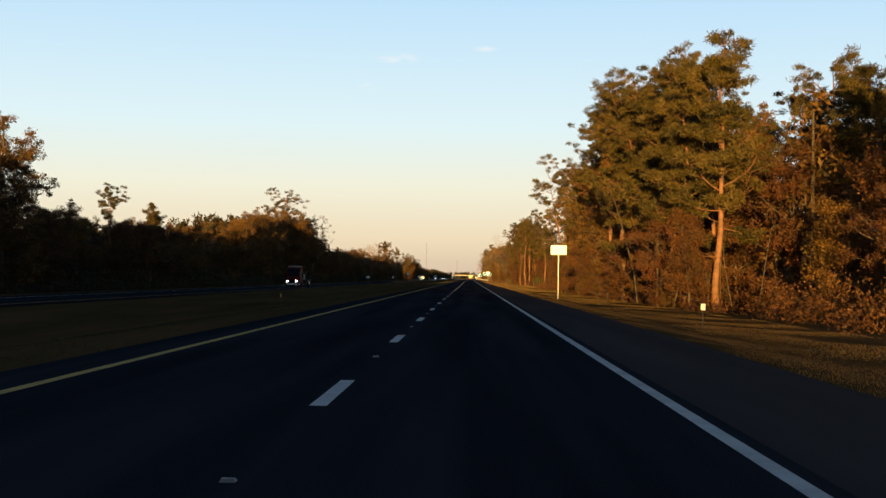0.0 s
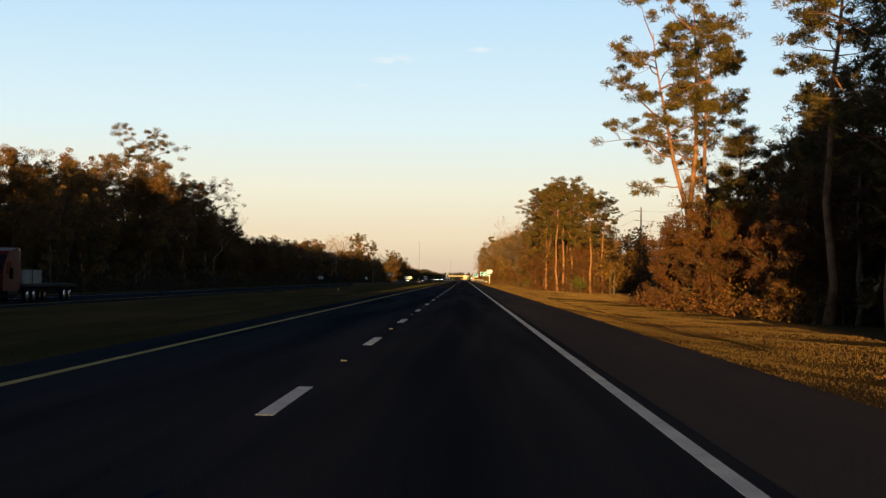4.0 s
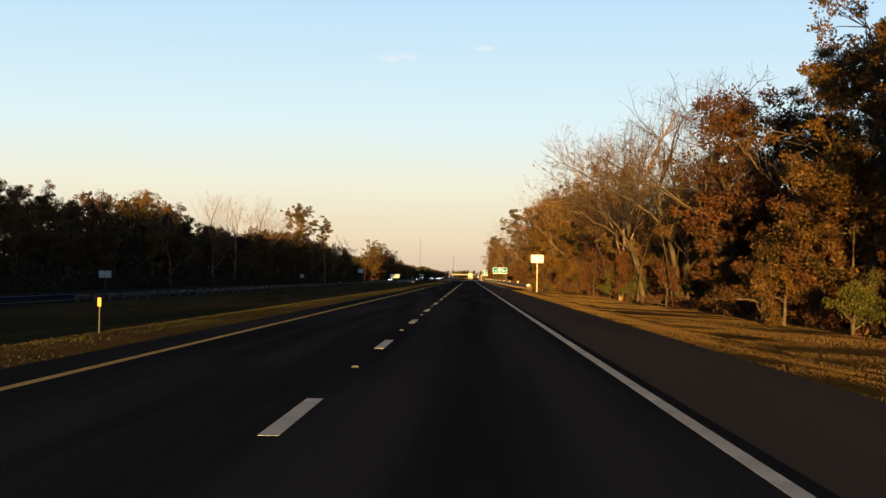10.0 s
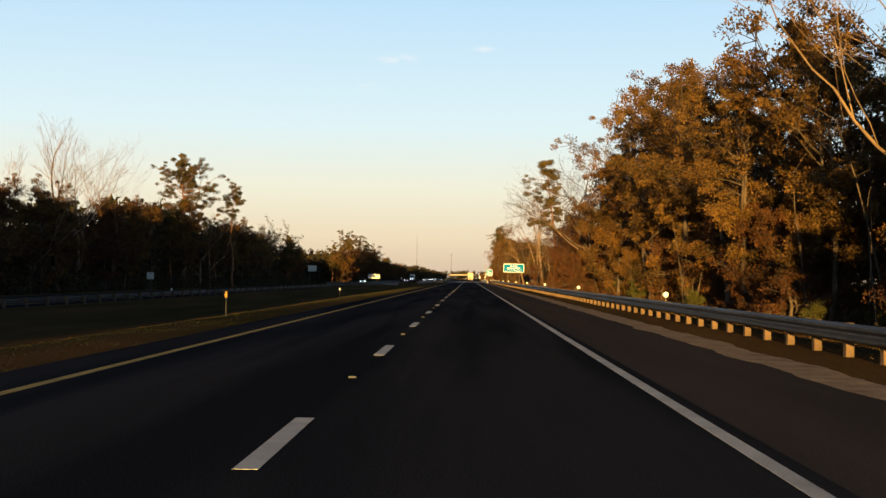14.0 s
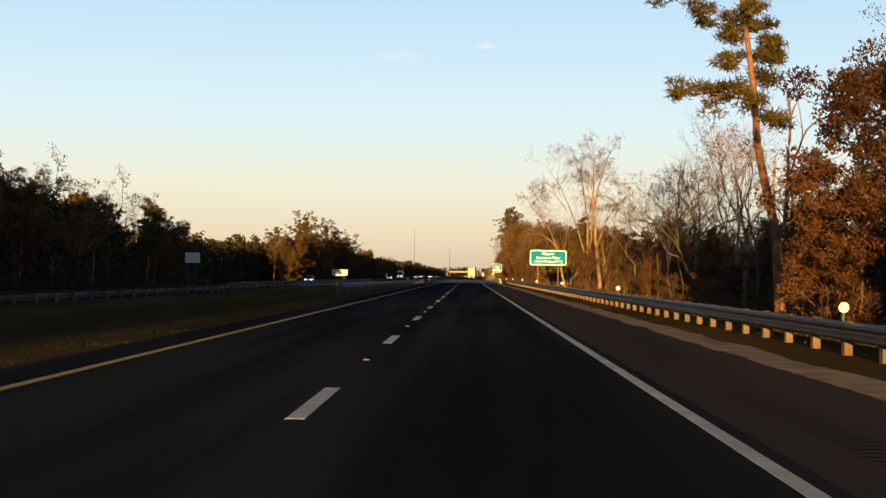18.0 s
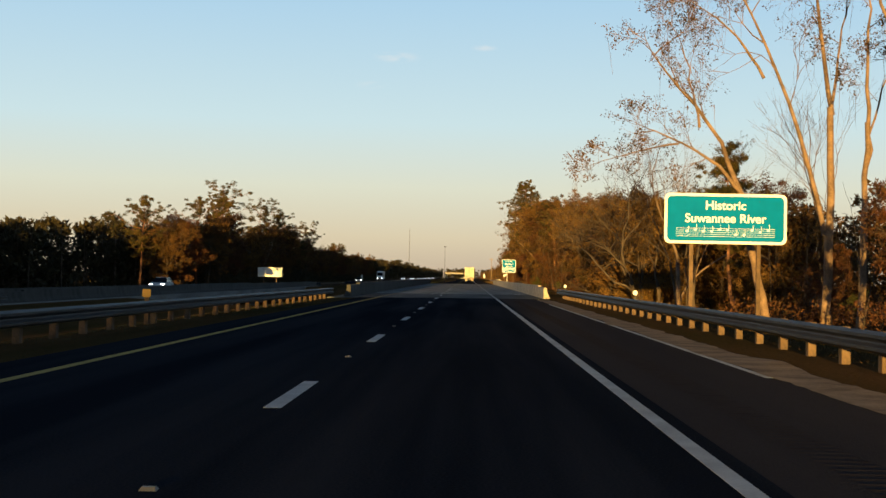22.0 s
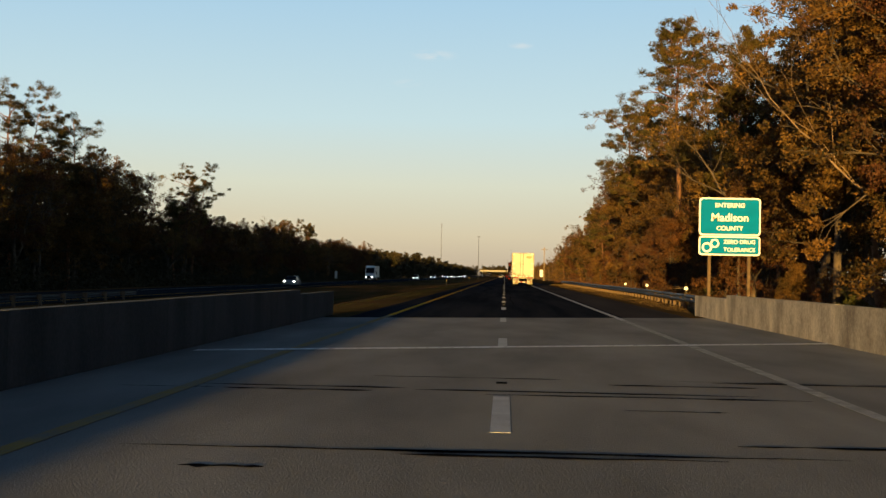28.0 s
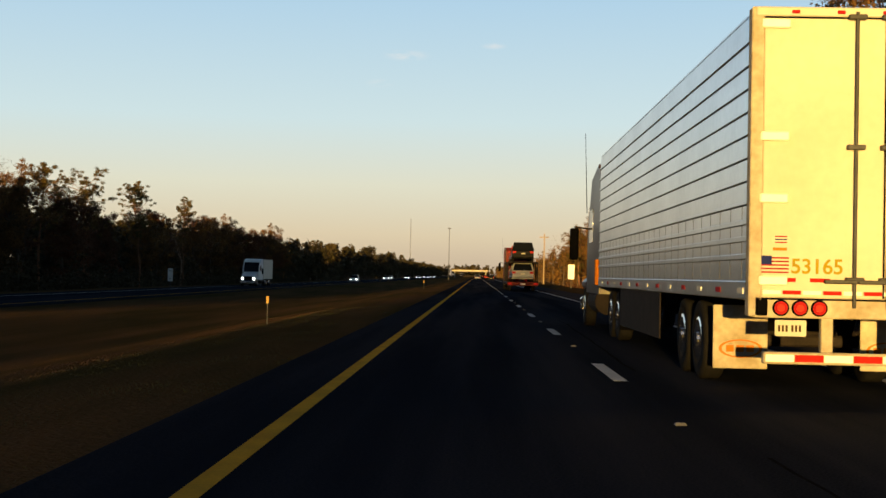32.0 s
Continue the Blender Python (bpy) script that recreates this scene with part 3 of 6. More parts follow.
OAKS = [tree_model("oak_tree", crowned(30 + i, NOMINAL["o"][i], ba, wi, li, pr, 0.62, int(pe * 1.7), 0.15, 0.6, le, 0.75, ln, 0, 6, 0.75), GREY_BARK, mat, lab, "tree", "roadside trees")
        for i, (ba, wi, li, pr, pe, le, ln, mat, lab) in enumerate((
            (0.16, 0.30, 60, BROAD, 58, 3, 0.02, OAK_LEAF, "broad oak with dense olive-brown leaves"),
            (0.10, 0.34, 56, BROAD, 60, 3, -0.03, OAK_LEAF, "low dense oak with olive leaves"),
            (0.30, 0.24, 46, ROUND, 30, 2, 0.03, RUST_LEAF, "tall hardwood with thin russet leaves"),
            (0.12, 0.30, 44, ROUND, 44, 2, 0.0, RUST_LEAF, "small hardwood with rusty winter leaves"),
            (0.24, 0.27, 52, HIGH, 46, 3, -0.04, GOLD_LEAF, "tall oak with pale limbs and gold-brown leaves")))]
BARES = [tree_model("bare_tree", branchy(50 + i, NOMINAL["b"][i], fk, lv, sp, lf, ls, fi, 0.011, 0.45, ln, ra, lift, bend, 0.010, hang), bark, leafmat, lab, "tree", "roadside trees")
         for i, (fk, lv, sp, lf, ls, fi, ln, ra, lift, bend, hang, bark, leafmat, lab) in enumerate((
             (2, 7, 0.46, 0, 0.1, 0.30, 0.0, 0.76, 0.05, 0.12, 0, PALE_BARK, OAK_LEAF, "leafless grey hardwood with a fan of fine upright twigs"),
             (2, 6, 0.50, 5, 0.15, 0.34, 0.03, 0.74, 0.05, 0.16, 0, GREY_BARK, OAK_LEAF, "tall nearly bare tree with a few dry leaves"),
             (2, 6, 0.55, 8, 0.15, 0.30, -0.05, 0.74, 0.03, 0.18, 0, GREY_BARK, GOLD_LEAF, "slender half-bare tree with sparse brown leaves"),
             (3, 5, 0.46, 8, 0.14, 0.25, -0.08, 0.82, 0.04, 0.11, 24, PALE_BARK, GOLD_LEAF, "pale tree with long rising limbs and leaf tufts at their tips"),
             (2, 3, 0.42, 0, 0.1, 0.55, 0.03, 0.50, 0.06, 0.12, 0, PALE_BARK, OAK_LEAF, "dead forked snag with broken limbs"),
             (3, 6, 0.75, 0, 0.1, 0.26, 0.0, 0.70, 0.0, 0.2, 60, GREY_BARK, OAK_LEAF, "crooked bare tree hung with grey strands")))]
VEILS = [tree_model("understory_tree", crowned(90 + i, NOMINAL["v"][i], 0.04, 0.24, 44, pr, 0.5, int(pe * 1.5), 0.14, 0.55, 2, 0.5, ln, 0, 5, 1.0, 0.008), GREY_BARK, mat, lab, "tree", "understory trees")
         for i, (pr, pe, ln, mat, lab) in enumerate((((0.8, 0.9, 1.0, 0.7, 0.3), 46, 0.05, BRUSH_LEAF, "slim understory tree wrapped in brown vines"), ((1.0, 1.0, 0.8, 0.6, 0.3), 50, -0.08, OAK_LEAF, "young oak with olive leaves down to the ground"), ((0.6, 0.8, 1.0, 0.8, 0.4), 34, 0.1, RUST_LEAF, "thin russet sapling under the tall trees")))]
SHRUBS = [tree_model("shrub", branchy(70 + i, NOMINAL["s"][i], 3, 3, 0.8, lf, 0.12, 0.22, 0.012, 0.5, 0, 0.8, 0.02, 0.2), GREY_BARK, mat, lab, "shrub", "roadside shrubs")
          for i, (lf, mat, lab) in enumerate(((70, BRUSH_LEAF, "tangled shrub with brown-green leaves"), (80, GREEN_LEAF, "dense green shrub at the wood's edge"), (56, RUST_LEAF, "tall rusty-leaved shrub among the trunks")))]
MODELS = {"p": PINES, "o": OAKS, "b": BARES, "v": VEILS, "s": SHRUBS}
USED = set()
trng = random.Random(7)


def plant(kind, i, x, y, size=1.0, turn=None):
    model = MODELS[kind][i]
    m = pose(x, y, ground_z(x, y), 0, 0, trng.uniform(0, 360) if turn is None else turn) @ Matrix.Scale(size, 4)
    if model not in USED:
        USED.add(model)
        model.matrix_basis = m
        return model
    ob = copy_thing(model, Matrix.Identity(4))
    ob.matrix_basis = m
    return ob


def grove(*trees):
    """Single trees: kind and model, x, y, height of the top over the road, and a turn."""
    for what, x, y, top, *turn in trees:
        k, i = what[0], int(what[1])
        plant(k, i, x, y, (top - ground_z(x, y)) / NOMINAL[k][i], turn[0] if turn else None)


def lerp_table(table, y):
    for (a, p), (b, q) in zip(table, table[1:]):
        if y < b:
            return p + (q - p) * max(0, (y - a) / (b - a))
    return table[-1][1]


# height of the canopy over the road, along it, on either side
RIGHT_H = [(-300, 22), (92, 16), (110, 18), (158, 18.5), (170, 14.5), (205, 14.5), (222, 16), (240, 13.5), (256, 11), (266, 10), (365, 9.5), (405, 12.5), (440, 12), (500, 11), (530, 12), (560, 14), (580, 13), (600, 13.5), (620, 15), (650, 14.5), (680, 11), (700, 9), (735, 8.5), (800, 9), (880, 10), (960, 11), (1020, 13), (1046, 15), (1075, 17), (1098, 16.5), (1108, 12), (1142, 12.5), (1152, 18.5), (1190, 19), (1240, 18.5), (1300, 14), (1400, 11), (2000, 9)]
# the stretch before y 60 is unseen, its heights set to shade the road
LEFT_H = [(-700, 25), (-505, 25), (-475, 20.5), (-350, 20), (-310, 19.8), (-190, 19.8), (-165, 15), (-70, 14), (60, 13), (140, 12.5), (152, 9), (215, 8.8), (240, 10.6), (262, 10), (272, 12), (290, 14.5), (328, 16.8), (352, 18.6), (378, 18.2), (400, 16.8), (416, 15), (430, 11), (456, 9.8), (485, 10.8), (545, 12), (575, 13.8), (600, 12), (650, 10.5), (690, 10.5), (720, 13), (765, 13.5), (820, 11.5), (853, 13), (878, 9)]
LEFT_FAR_H = [(878, 9), (915, 9.7), (950, 10.2), (985, 9), (1010, 10), (1040, 12), (1070, 13), (1092, 10.5), (1112, 12.5), (1136, 14.4), (1170, 14), (1196, 11.8), (1212, 10), (1240, 10.3), (1285, 10.5), (1303, 7.5), (1316, 9.5), (1345, 10), (1440, 9.7), (1500, 11), (1670, 12.5), (2000, 12)]


def left_h(y):
    return lerp_table(LEFT_H, y) if y < 878 else lerp_table(LEFT_FAR_H, y)


def right_h(y):
    return lerp_table(RIGHT_H, y)


def mix_at(y, side):
    """Shares of pine, oak and bare tree."""
    if side > 0:
        if y < 300:
            return (0.62, 0.30, 0.08)
        if y < 560:
            return (0.20, 0.45, 0.35)
        if y < 700:
            return (0.03, 0.77, 0.20)
        if y < 900:
            return (0.0, 0.10, 0.90)
        if y < 1046:
            return (0.06, 0.80, 0.14)
        if y < 1130:
            return (0.35, 0.35, 0.30)
        return (0.45, 0.40, 0.15)
    return (0.10, 0.78, 0.12) if y < 600 or y > 900 else (0.08, 0.47, 0.45)


def row(side, y0, y1, step, x0, x1, scale=1.0, kinds=None):
    y = y0
    while y < y1:
        x = side * trng.uniform(x0, x1)
        a, b, c = mix_at(y, side)
        u = trng.random()
        k = kinds or ("p" if u < a else "o" if u < a + b else "b")
        want = (right_h(y) if side > 0 else left_h(y)) * scale * trng.uniform(0.80, 1.06 if side > 0 else 0.98) * (0.88 if k == "o" and side > 0 and y < 300 else 1) - ground_z(x, y)
        fits = [j for j in range({"p": 4, "b": 3}.get(k, len(MODELS[k]))) if 0.62 < want / NOMINAL[k][j] < 1.35] or [0 if want > 10 else len(MODELS[k]) - 2]
        i = trng.choice(fits)
        plant(k, i, x, y, want / NOMINAL[k][i])
        y += step * trng.uniform(0.6, 1.4)


def fringe(y0, y1, step, x0, x1, low=0.6, high=1.2, side=1, kinds="vvs"):
    """Understory trees and shrubs along the wood's edge."""
    y = y0
    while y < y1:
        k = trng.choice(kinds)
        plant(k, trng.randrange(3), side * trng.uniform(x0, x1), y, trng.uniform(low, high))
        y += step * trng.uniform(0.5, 1.5)


# right side, first stretch: unseen tall woods added to shade the edge, then the lit pines
row(1, -140, 50, 7, 21, 30)
row(1, 50, 150, 7, 30, 38, 1.0, "p")
row(1, 96, 168, 3.4, 16, 20)
row(1, 168, 190, 3.4, 16.5, 22)
row(1, 190, 226, 3.2, 25, 31)
row(1, 226, 262, 4.0, 20.5, 25)
row(1, 100, 262, 7.5, 25, 31, 0.95)
grove(("p0", 16.4, 112, 17.5), ("p1", 17.0, 122, 18.2), ("p2", 15.8, 129, 18.6), ("p1", 17.5, 138, 19.8), ("p0", 16.2, 146, 20.4), ("p2", 17.2, 154, 20), ("p0", 19.0, 178, 17), ("o4", 17.6, 184, 14.5, 0), ("o1", 18.5, 189, 9),
      ("p2", 21.0, 226, 20.5), ("p1", 21.0, 216, 16.5), ("p1", 20.1, 263.5, 24), ("p4", 21.6, 261, 21), ("b1", 18.6, 266, 11.5), ("b2", 22.5, 266, 12))
fringe(58, 94, 3.0, 24, 30, 0.7, 1.2)
fringe(94, 170, 2.6, 14.5, 18.5, 0.35, 0.8)
fringe(170, 191, 1.8, 16, 20, 0.5, 1.0)
fringe(227, 267, 1.4, 18.5, 23, 0.45, 0.9)
fringe(100, 190, 5.0, 21, 25, 0.7, 1.2, 1, "v")
fringe(190, 268, 2.5, 24, 30, 0.8, 1.3, 1, "v")
# the pine grove after the clearing
trng.seed(12)
grove(("p2", 17.6, 373, 16.8), ("p0", 18.6, 375, 17.4), ("p1", 20.6, 380, 18), ("p2", 17.1, 394, 17.5), ("p0", 17.4, 396, 18), ("p1", 16.8, 389, 16.5), ("p2", 19.5, 386, 18), ("p0", 23.2, 373, 16.2), ("p2", 25.4, 376, 15), ("p0", 24, 384, 16), ("p1", 15.6, 403, 15), ("p3", 19, 404, 13), ("p0", 21, 396, 16), ("p1", 16.8, 409, 16.5), ("o2", 17.5, 414, 11),
      ("o1", 24.5, 380, 8), ("o1", 18.8, 384, 6.5), ("o0", 17.0, 404, 9), ("o3", 22.5, 378, 7))
fringe(372, 410, 1.5, 15.5, 24, 0.5, 1.05)
row(1, 240, 400, 7.0, 42, 54)
row(1, 246, 372, 7.0, 46, 58, 1.0, "b")
# past the grove: vines, snag and bare crowns, then the oaks behind the rail
row(1, 410, 590, 4.6, 17, 23)
row(1, 410, 690, 7.5, 23, 29)
grove(("b4", 21.4, 526, 21.5, 0), ("b0", 19.6, 530, 20.5), ("b0", 21.8, 536, 19.5), ("o2", 18.5, 541, 15.5), ("b3", 15.0, 492, 14.5, 90), ("b5", 15.6, 482, 14), ("b5", 17.5, 473, 16), ("b2", 16.5, 500, 13), ("b5", 18.5, 460, 15), ("b3", 17.2, 566, 17.5, 40), ("b0", 18.5, 572, 16),
      ("o4", 16.0, 594, 12), ("o0", 17.0, 604, 14), ("o4", 16.4, 614, 15.5), ("o0", 18.0, 623, 16.2), ("o4", 16.6, 633, 16))
grove(("o2", 17.5, 643, 15.5), ("o1", 16.2, 653, 13.2), ("o2", 17.5, 664, 13.5), ("o3", 17.2, 676, 10.5), ("b0", 18.6, 688, 17), ("b5", 17.4, 672, 17), ("o3", 17.2, 692, 10.5), ("b1", 19.5, 716, 12), ("o3", 17.4, 719, 9.5), ("p3", 17.8, 552, 14), ("p5", 16.4, 732, 20.5, 0))
fringe(410, 722, 3.0, 14.5, 18.5, 0.35, 0.8)
fringe(440, 700, 6.5, 18, 22, 0.7, 1.1, 1, "v")
# the flooded stretch before the river: bare trees with tufted tips
row(1, 738, 850, 5.0, 23, 34)
grove(("b0", 24, 884, 14), ("b1", 19.5, 838, 12), ("b1", 22.5, 826, 11), ("b3", 23.5, 812, 14, 60), ("b5", 21.5, 795, 13.5), ("b3", 24.5, 782, 15.5, 150), ("b0", 22.8, 770, 14), ("b5", 20.8, 778, 12), ("b1", 21.5, 760, 12.5),
      ("b4", 20.5, 748, 13), ("b4", 23, 792, 12.5), ("p3", 23, 905, 11.8), ("b1", 21.5, 924, 13.5), ("b5", 19.5, 922, 13), ("b1", 20.5, 929, 14.5), ("b0", 20.8, 918, 15), ("b1", 21.0, 912, 14))
fringe(738, 884, 4.0, 18.5, 27, 0.35, 0.75, 1, "vss")


def limbed(seed, limbs, girth, tufts=9):
    """A tree with long bare limbs (x0, z0, x1, z1, thickness), the first its trunk, each ending in a spray of twigs and leaf tufts."""
    rng = np.random.default_rng(seed)
    stem, limb, tips = Shape(), Shape(), []

    def spray(p, d, length, r, level):
        pts, dd = wander(rng, p, d, length, 3, 0.16, 0.03)
        limb.tube(pts, [r, r * 0.8, r * 0.65, r * 0.5], 4 if level < 2 else 3, False)
        if level >= 5:
            tips.append(pts[-1])
            return
        for _ in range(2 + (rng.random() < 0.55)):
            q = pts[int(rng.integers(2, 4))]
            e = dd + rng.normal(size=3) * 0.48
            spray(q, e / np.linalg.norm(e), length * rng.uniform(0.58, 0.86), max(0.006, r * 0.6), level + 1)

    for k, (x0, z0, x1, z1, w) in enumerate(limbs):
        n = 8
        side = rng.normal() * 0.12 * (k > 0) * abs(z1 - z0)
        sag = 0.10 * (x1 - x0) * (k > 0)
        pts = []
        for i in range(n + 1):
            u = i / n
            bow = math.sin(math.pi * u)
            pts.append(np.array((x0 + (x1 - x0) * u - sag * bow + rng.normal() * 0.05, side * u + rng.normal() * 0.05, z0 + (z1 - z0) * u + abs(sag) * 0.5 * bow)))
        r = girth * w
        (stem if k == 0 else limb).tube(pts, [r * (1.5 if k == 0 and i == 0 else 1) * (1 - (0.35 if k == 0 else 0.72) * i / n) for i in range(n + 1)], 9 if k == 0 else 6, k == 0)
        if k == 0:
            continue
        length = math.hypot(x1 - x0, z1 - z0)
        d = (pts[-1] - pts[-3]) / np.linalg.norm(pts[-1] - pts[-3])
        for i in (4, 5, 6, 7, 8, 8):
            e = d + rng.normal(size=3) * 0.45
            spray(pts[i], e / np.linalg.norm(e), length * 0.2 * rng.uniform(0.7, 1.15), r * 0.26, 1)
    for p in tips[::40]:
        pts, _ = wander(rng, p, (0, 0, -1), rng.uniform(1.0, 3.0), 4, 0.06)
        limb.tube(pts, [0.010, 0.010, 0.009, 0.008, 0.004], 3, False)
    return stem, limb, leaves(rng, np.array(tips), 0.32, tufts, 0.10, 0.055, 0.1, 0.8)


# four tall pale trees beside the river sign
for k, (x, y, girth, tufts, limbs, lab) in enumerate((
        (16.3, 866, 0.23, 4, ((0, -0.3, -1.2, 6.0, 1.0), (-1.15, 5.8, -5.6, 13.0, 0.62), (-3.4, 9.4, -4.4, 14.0, 0.3), (-1.3, 6.2, -5.6, 9.2, 0.5), (-4.4, 8.6, -8.0, 7.7, 0.25)), "pale tree leaning far towards the road, with a broken drooping limb"),
        (19.7, 868, 0.24, 6, ((0, -0.3, 0.1, 11.0, 1.0), (0.1, 10.6, -1.7, 19.5, 0.55), (0.1, 10.4, 1.0, 16.5, 0.4), (-0.1, 4.6, -4.8, 17.0, 0.6), (-3.2, 12.4, -7.0, 16.2, 0.35)), "tall pale tree with one limb slanting out over the verge"),
        (19.5, 862, 0.17, 6, ((0, -0.3, 0.2, 9.5, 1.0), (0.2, 9.2, 0.4, 16.5, 0.6), (0.15, 7.5, 1.4, 13.0, 0.4)), "slim dark tree standing between pale trunks"),
        (20.8, 858, 0.29, 8, ((0, -0.3, -1.2, 12.4, 1.0), (-1.2, 12.2, -1.3, 20.0, 0.55), (-1.15, 11.8, 0.8, 19.6, 0.6), (-0.6, 6.6, 2.7, 13.6, 0.4), (-1.2, 12.0, -2.8, 17.2, 0.3)), "tall pale tree with a long straight trunk and tufted tips"))):
    tree_model("bare_tree", limbed(200 + k, limbs, girth, tufts), PALE_BARK, OAK_LEAF, lab, "tree", "roadside trees").location = (x, y, ground_z(x, y))
# along the bridge and beyond it
trng.seed(31)
row(1, 938, 1046, 3.2, 19.5, 25)
row(1, 926, 1046, 4.2, 25, 33)
grove(("b5", 18.5, 944, 8), ("o0", 17.2, 1054, 15.5), ("o4", 16.2, 1064, 16), ("o0", 17.8, 1074, 17.2), ("b2", 16, 1083, 15), ("p0", 17, 1094, 19), ("o4", 17.5, 1104, 17.5), ("p0", 16.5, 1122, 25), ("p1", 17.5, 1176, 24.5), ("p0", 18.6, 1164, 23))
fringe(936, 1046, 3.4, 17.5, 21, 0.5, 1.0)
row(1, 1048, 1130, 4.6, 16, 22)
row(1, 1130, 1430, 4.8, 18.5, 24, 0.95)
row(1, 1050, 1250, 8.0, 22, 28)
fringe(1046, 1130, 3.6, 14.5, 18, 0.4, 0.85)
fringe(1130, 1260, 4.0, 17, 20, 0.4, 0.9)
# left side: a closed dark canopy with single pines over it
trng.seed(7)
row(-1, 60, 884, 5.6, 46, 51)
row(-1, 1008, 1430, 5.6, 46, 51)
grove(("p4", -48, 184, 12.2), ("p3", -48.5, 207, 11.6), ("o0", -48, 141, 17), ("o2", -48, 400, 18.6), ("p1", -50, 361, 23.4), ("b0", -48, 620, 17), ("b0", -48, 645, 18.4), ("b0", -47.5, 668, 16.3), ("b0", -48, 679, 20), ("b0", -47.5, 700, 16), ("p0", -47.5, 743, 21), ("p1", -48.5, 749, 19.6), ("p4", -41.5, 757, 16.4), ("b0", -48, 686, 18))
grove(("b2", -47, 806, 14.5), ("b2", -47, 832, 14.6), ("p1", -52.6, 1082, 20), ("p0", -50, 1070, 17.2), ("p1", -52, 1132, 19.2), ("p0", -49, 1040, 14.8), ("p0", -50, 1004, 12.6), ("p1", -48, 1138, 17.2), ("p1", -48.5, 1196, 16.4), ("p0", -49, 1277, 12), ("p4", -62, 1400, 14.6), ("p0", -49, 1316, 12.8), ("b1", -48, 1268, 13), ("p1", -50, 1296, 12.4))


def woods(name, side, y0, y1, x0, x1, step, leaf, size, table, mat, label, gaps=(), thin=0.6):
    """Woods behind the first rows, one mesh of trunks, one of leaves."""
    rng = np.random.default_rng(len(name) * 7 + int(abs(y0)))
    s, cs = Shape(), []
    y = y0
    while y < y1:
        x = side * rng.uniform(x0, x1)
        y += step * rng.uniform(0.4, 1.6)
        if any(a < y < b and abs(x) < c for a, b, c in gaps):
            continue
        z = ground_z(x, y)
        h = table(y) * rng.uniform(thin, 1.0) - z
        s.tube([(x, y, z - 0.3), (x + rng.normal() * 0.4, y, z + h * 0.9)], [0.22, 0.05], 4, False)
        low = rng.uniform(0.02, 0.2)
        for _ in range(int(rng.integers(16, 24))):
            u = rng.random()
            cs.append((x + rng.normal() * h * 0.10 * (1.3 - u), y + rng.normal() * h * 0.10 * (1.3 - u), z + h * (low + (0.97 - low) * u)))
    v, f = leaves(rng, cs, 1.5, leaf, size, size * 0.55, 0.1, 0.8)
    a = tagged(new(name, mesh_arrays(name, v, f, mat)), label, "woods", kind="stuff")
    part("trunks", s.mesh("trunks", GREY_BARK), None, a)
    return a


def undergrowth(name, side, y0, y1, x0, x1, per_m, hi, mat, label, gaps=(), count=22, size=0.21, low=0.10, bare=-0.12):
    rng = np.random.default_rng(len(name))
    n = int((y1 - y0) * per_m)
    ys, xs = rng.uniform(y0, y1, n), side * (x0 + (x1 - x0) * rng.random(n) ** 0.8)
    cs = []
    for x, y in zip(xs, ys):
        if any(a < y < b for a, b in gaps):
            continue
        back = (abs(x) - x0) / (x1 - x0)
        lump = noise.noise((x * 0.22, y * 0.16, 5)) + 0.5 * noise.noise((x * 0.6, y * 0.5, 9))
        if lump < bare - 0.3 * back:
            continue
        h = hi * (low + (1 - low) * back) * max(0.15, 0.45 + 1.1 * lump)
        z = ground_z(x, y)
        for _ in range(3):
            cs.append((x + rng.normal() * 0.4, y + rng.normal() * 0.5, z + h * rng.random()))
    v, f = leaves(rng, cs, 0.8 + size, count, size, size * 0.5, 0.0, 0.9)
    return tagged(new(name, mesh_arrays(name, v, f, mat)), label, "brush", kind="stuff")


def canes(name, y0, y1, x0, x1, count, tall, mat, label):
    """Thin bare stems and saplings standing among the trees."""
    rng = np.random.default_rng(len(name) + int(y0))
    s = Shape()
    for _ in range(count):
        x, y = rng.uniform(x0, x1), rng.uniform(y0, y1)
        z, h = ground_z(x, y), tall * rng.uniform(0.35, 1.0)
        pts, d = wander(rng, (x, y, z - 0.2), (rng.normal() * 0.12, rng.normal() * 0.12, 1), h, 4, 0.06)
        r = 0.008 * h * rng.uniform(0.5, 1.1) + 0.01
        s.tube(pts, [r, r * 0.85, r * 0.65, r * 0.45, r * 0.2], 4, False)
        for j in (2, 3, 4):
            q, _ = wander(rng, pts[j], d + rng.normal(size=3) * 0.7, h * 0.2, 2, 0.2, 0.1)
            s.tube(q, [r * 0.4, r * 0.25, r * 0.1], 3, False)
    return tagged(new(name, s.mesh(name, mat, True)), label, "saplings", kind="stuff")


woods("woods_east", 1, 40, 735, 24, 46, 1.7, 36, 0.40, right_h, OAK_LEAF, "dense mixed woods of pine and hardwood", ((266, 368, 56), (40, 96, 36)), 0.5)
woods("woods_east_clearing", 1, 225, 420, 50, 72, 0.55, 30, 0.45, lambda y: 12.5, SHADED_LEAF, "dark woods behind the clearing", (), 0.6)
woods("woods_east_swamp", 1, 735, 900, 36, 60, 1.3, 26, 0.34, right_h, MIST_TWIG, "woods greyed by painted mist behind the bare trees", (), 0.5)
woods("woods_east_far", 1, 1046, 2600, 20, 45, 2.7, 24, 0.48, right_h, OAK_LEAF, "dense mixed woods beyond the bridge")
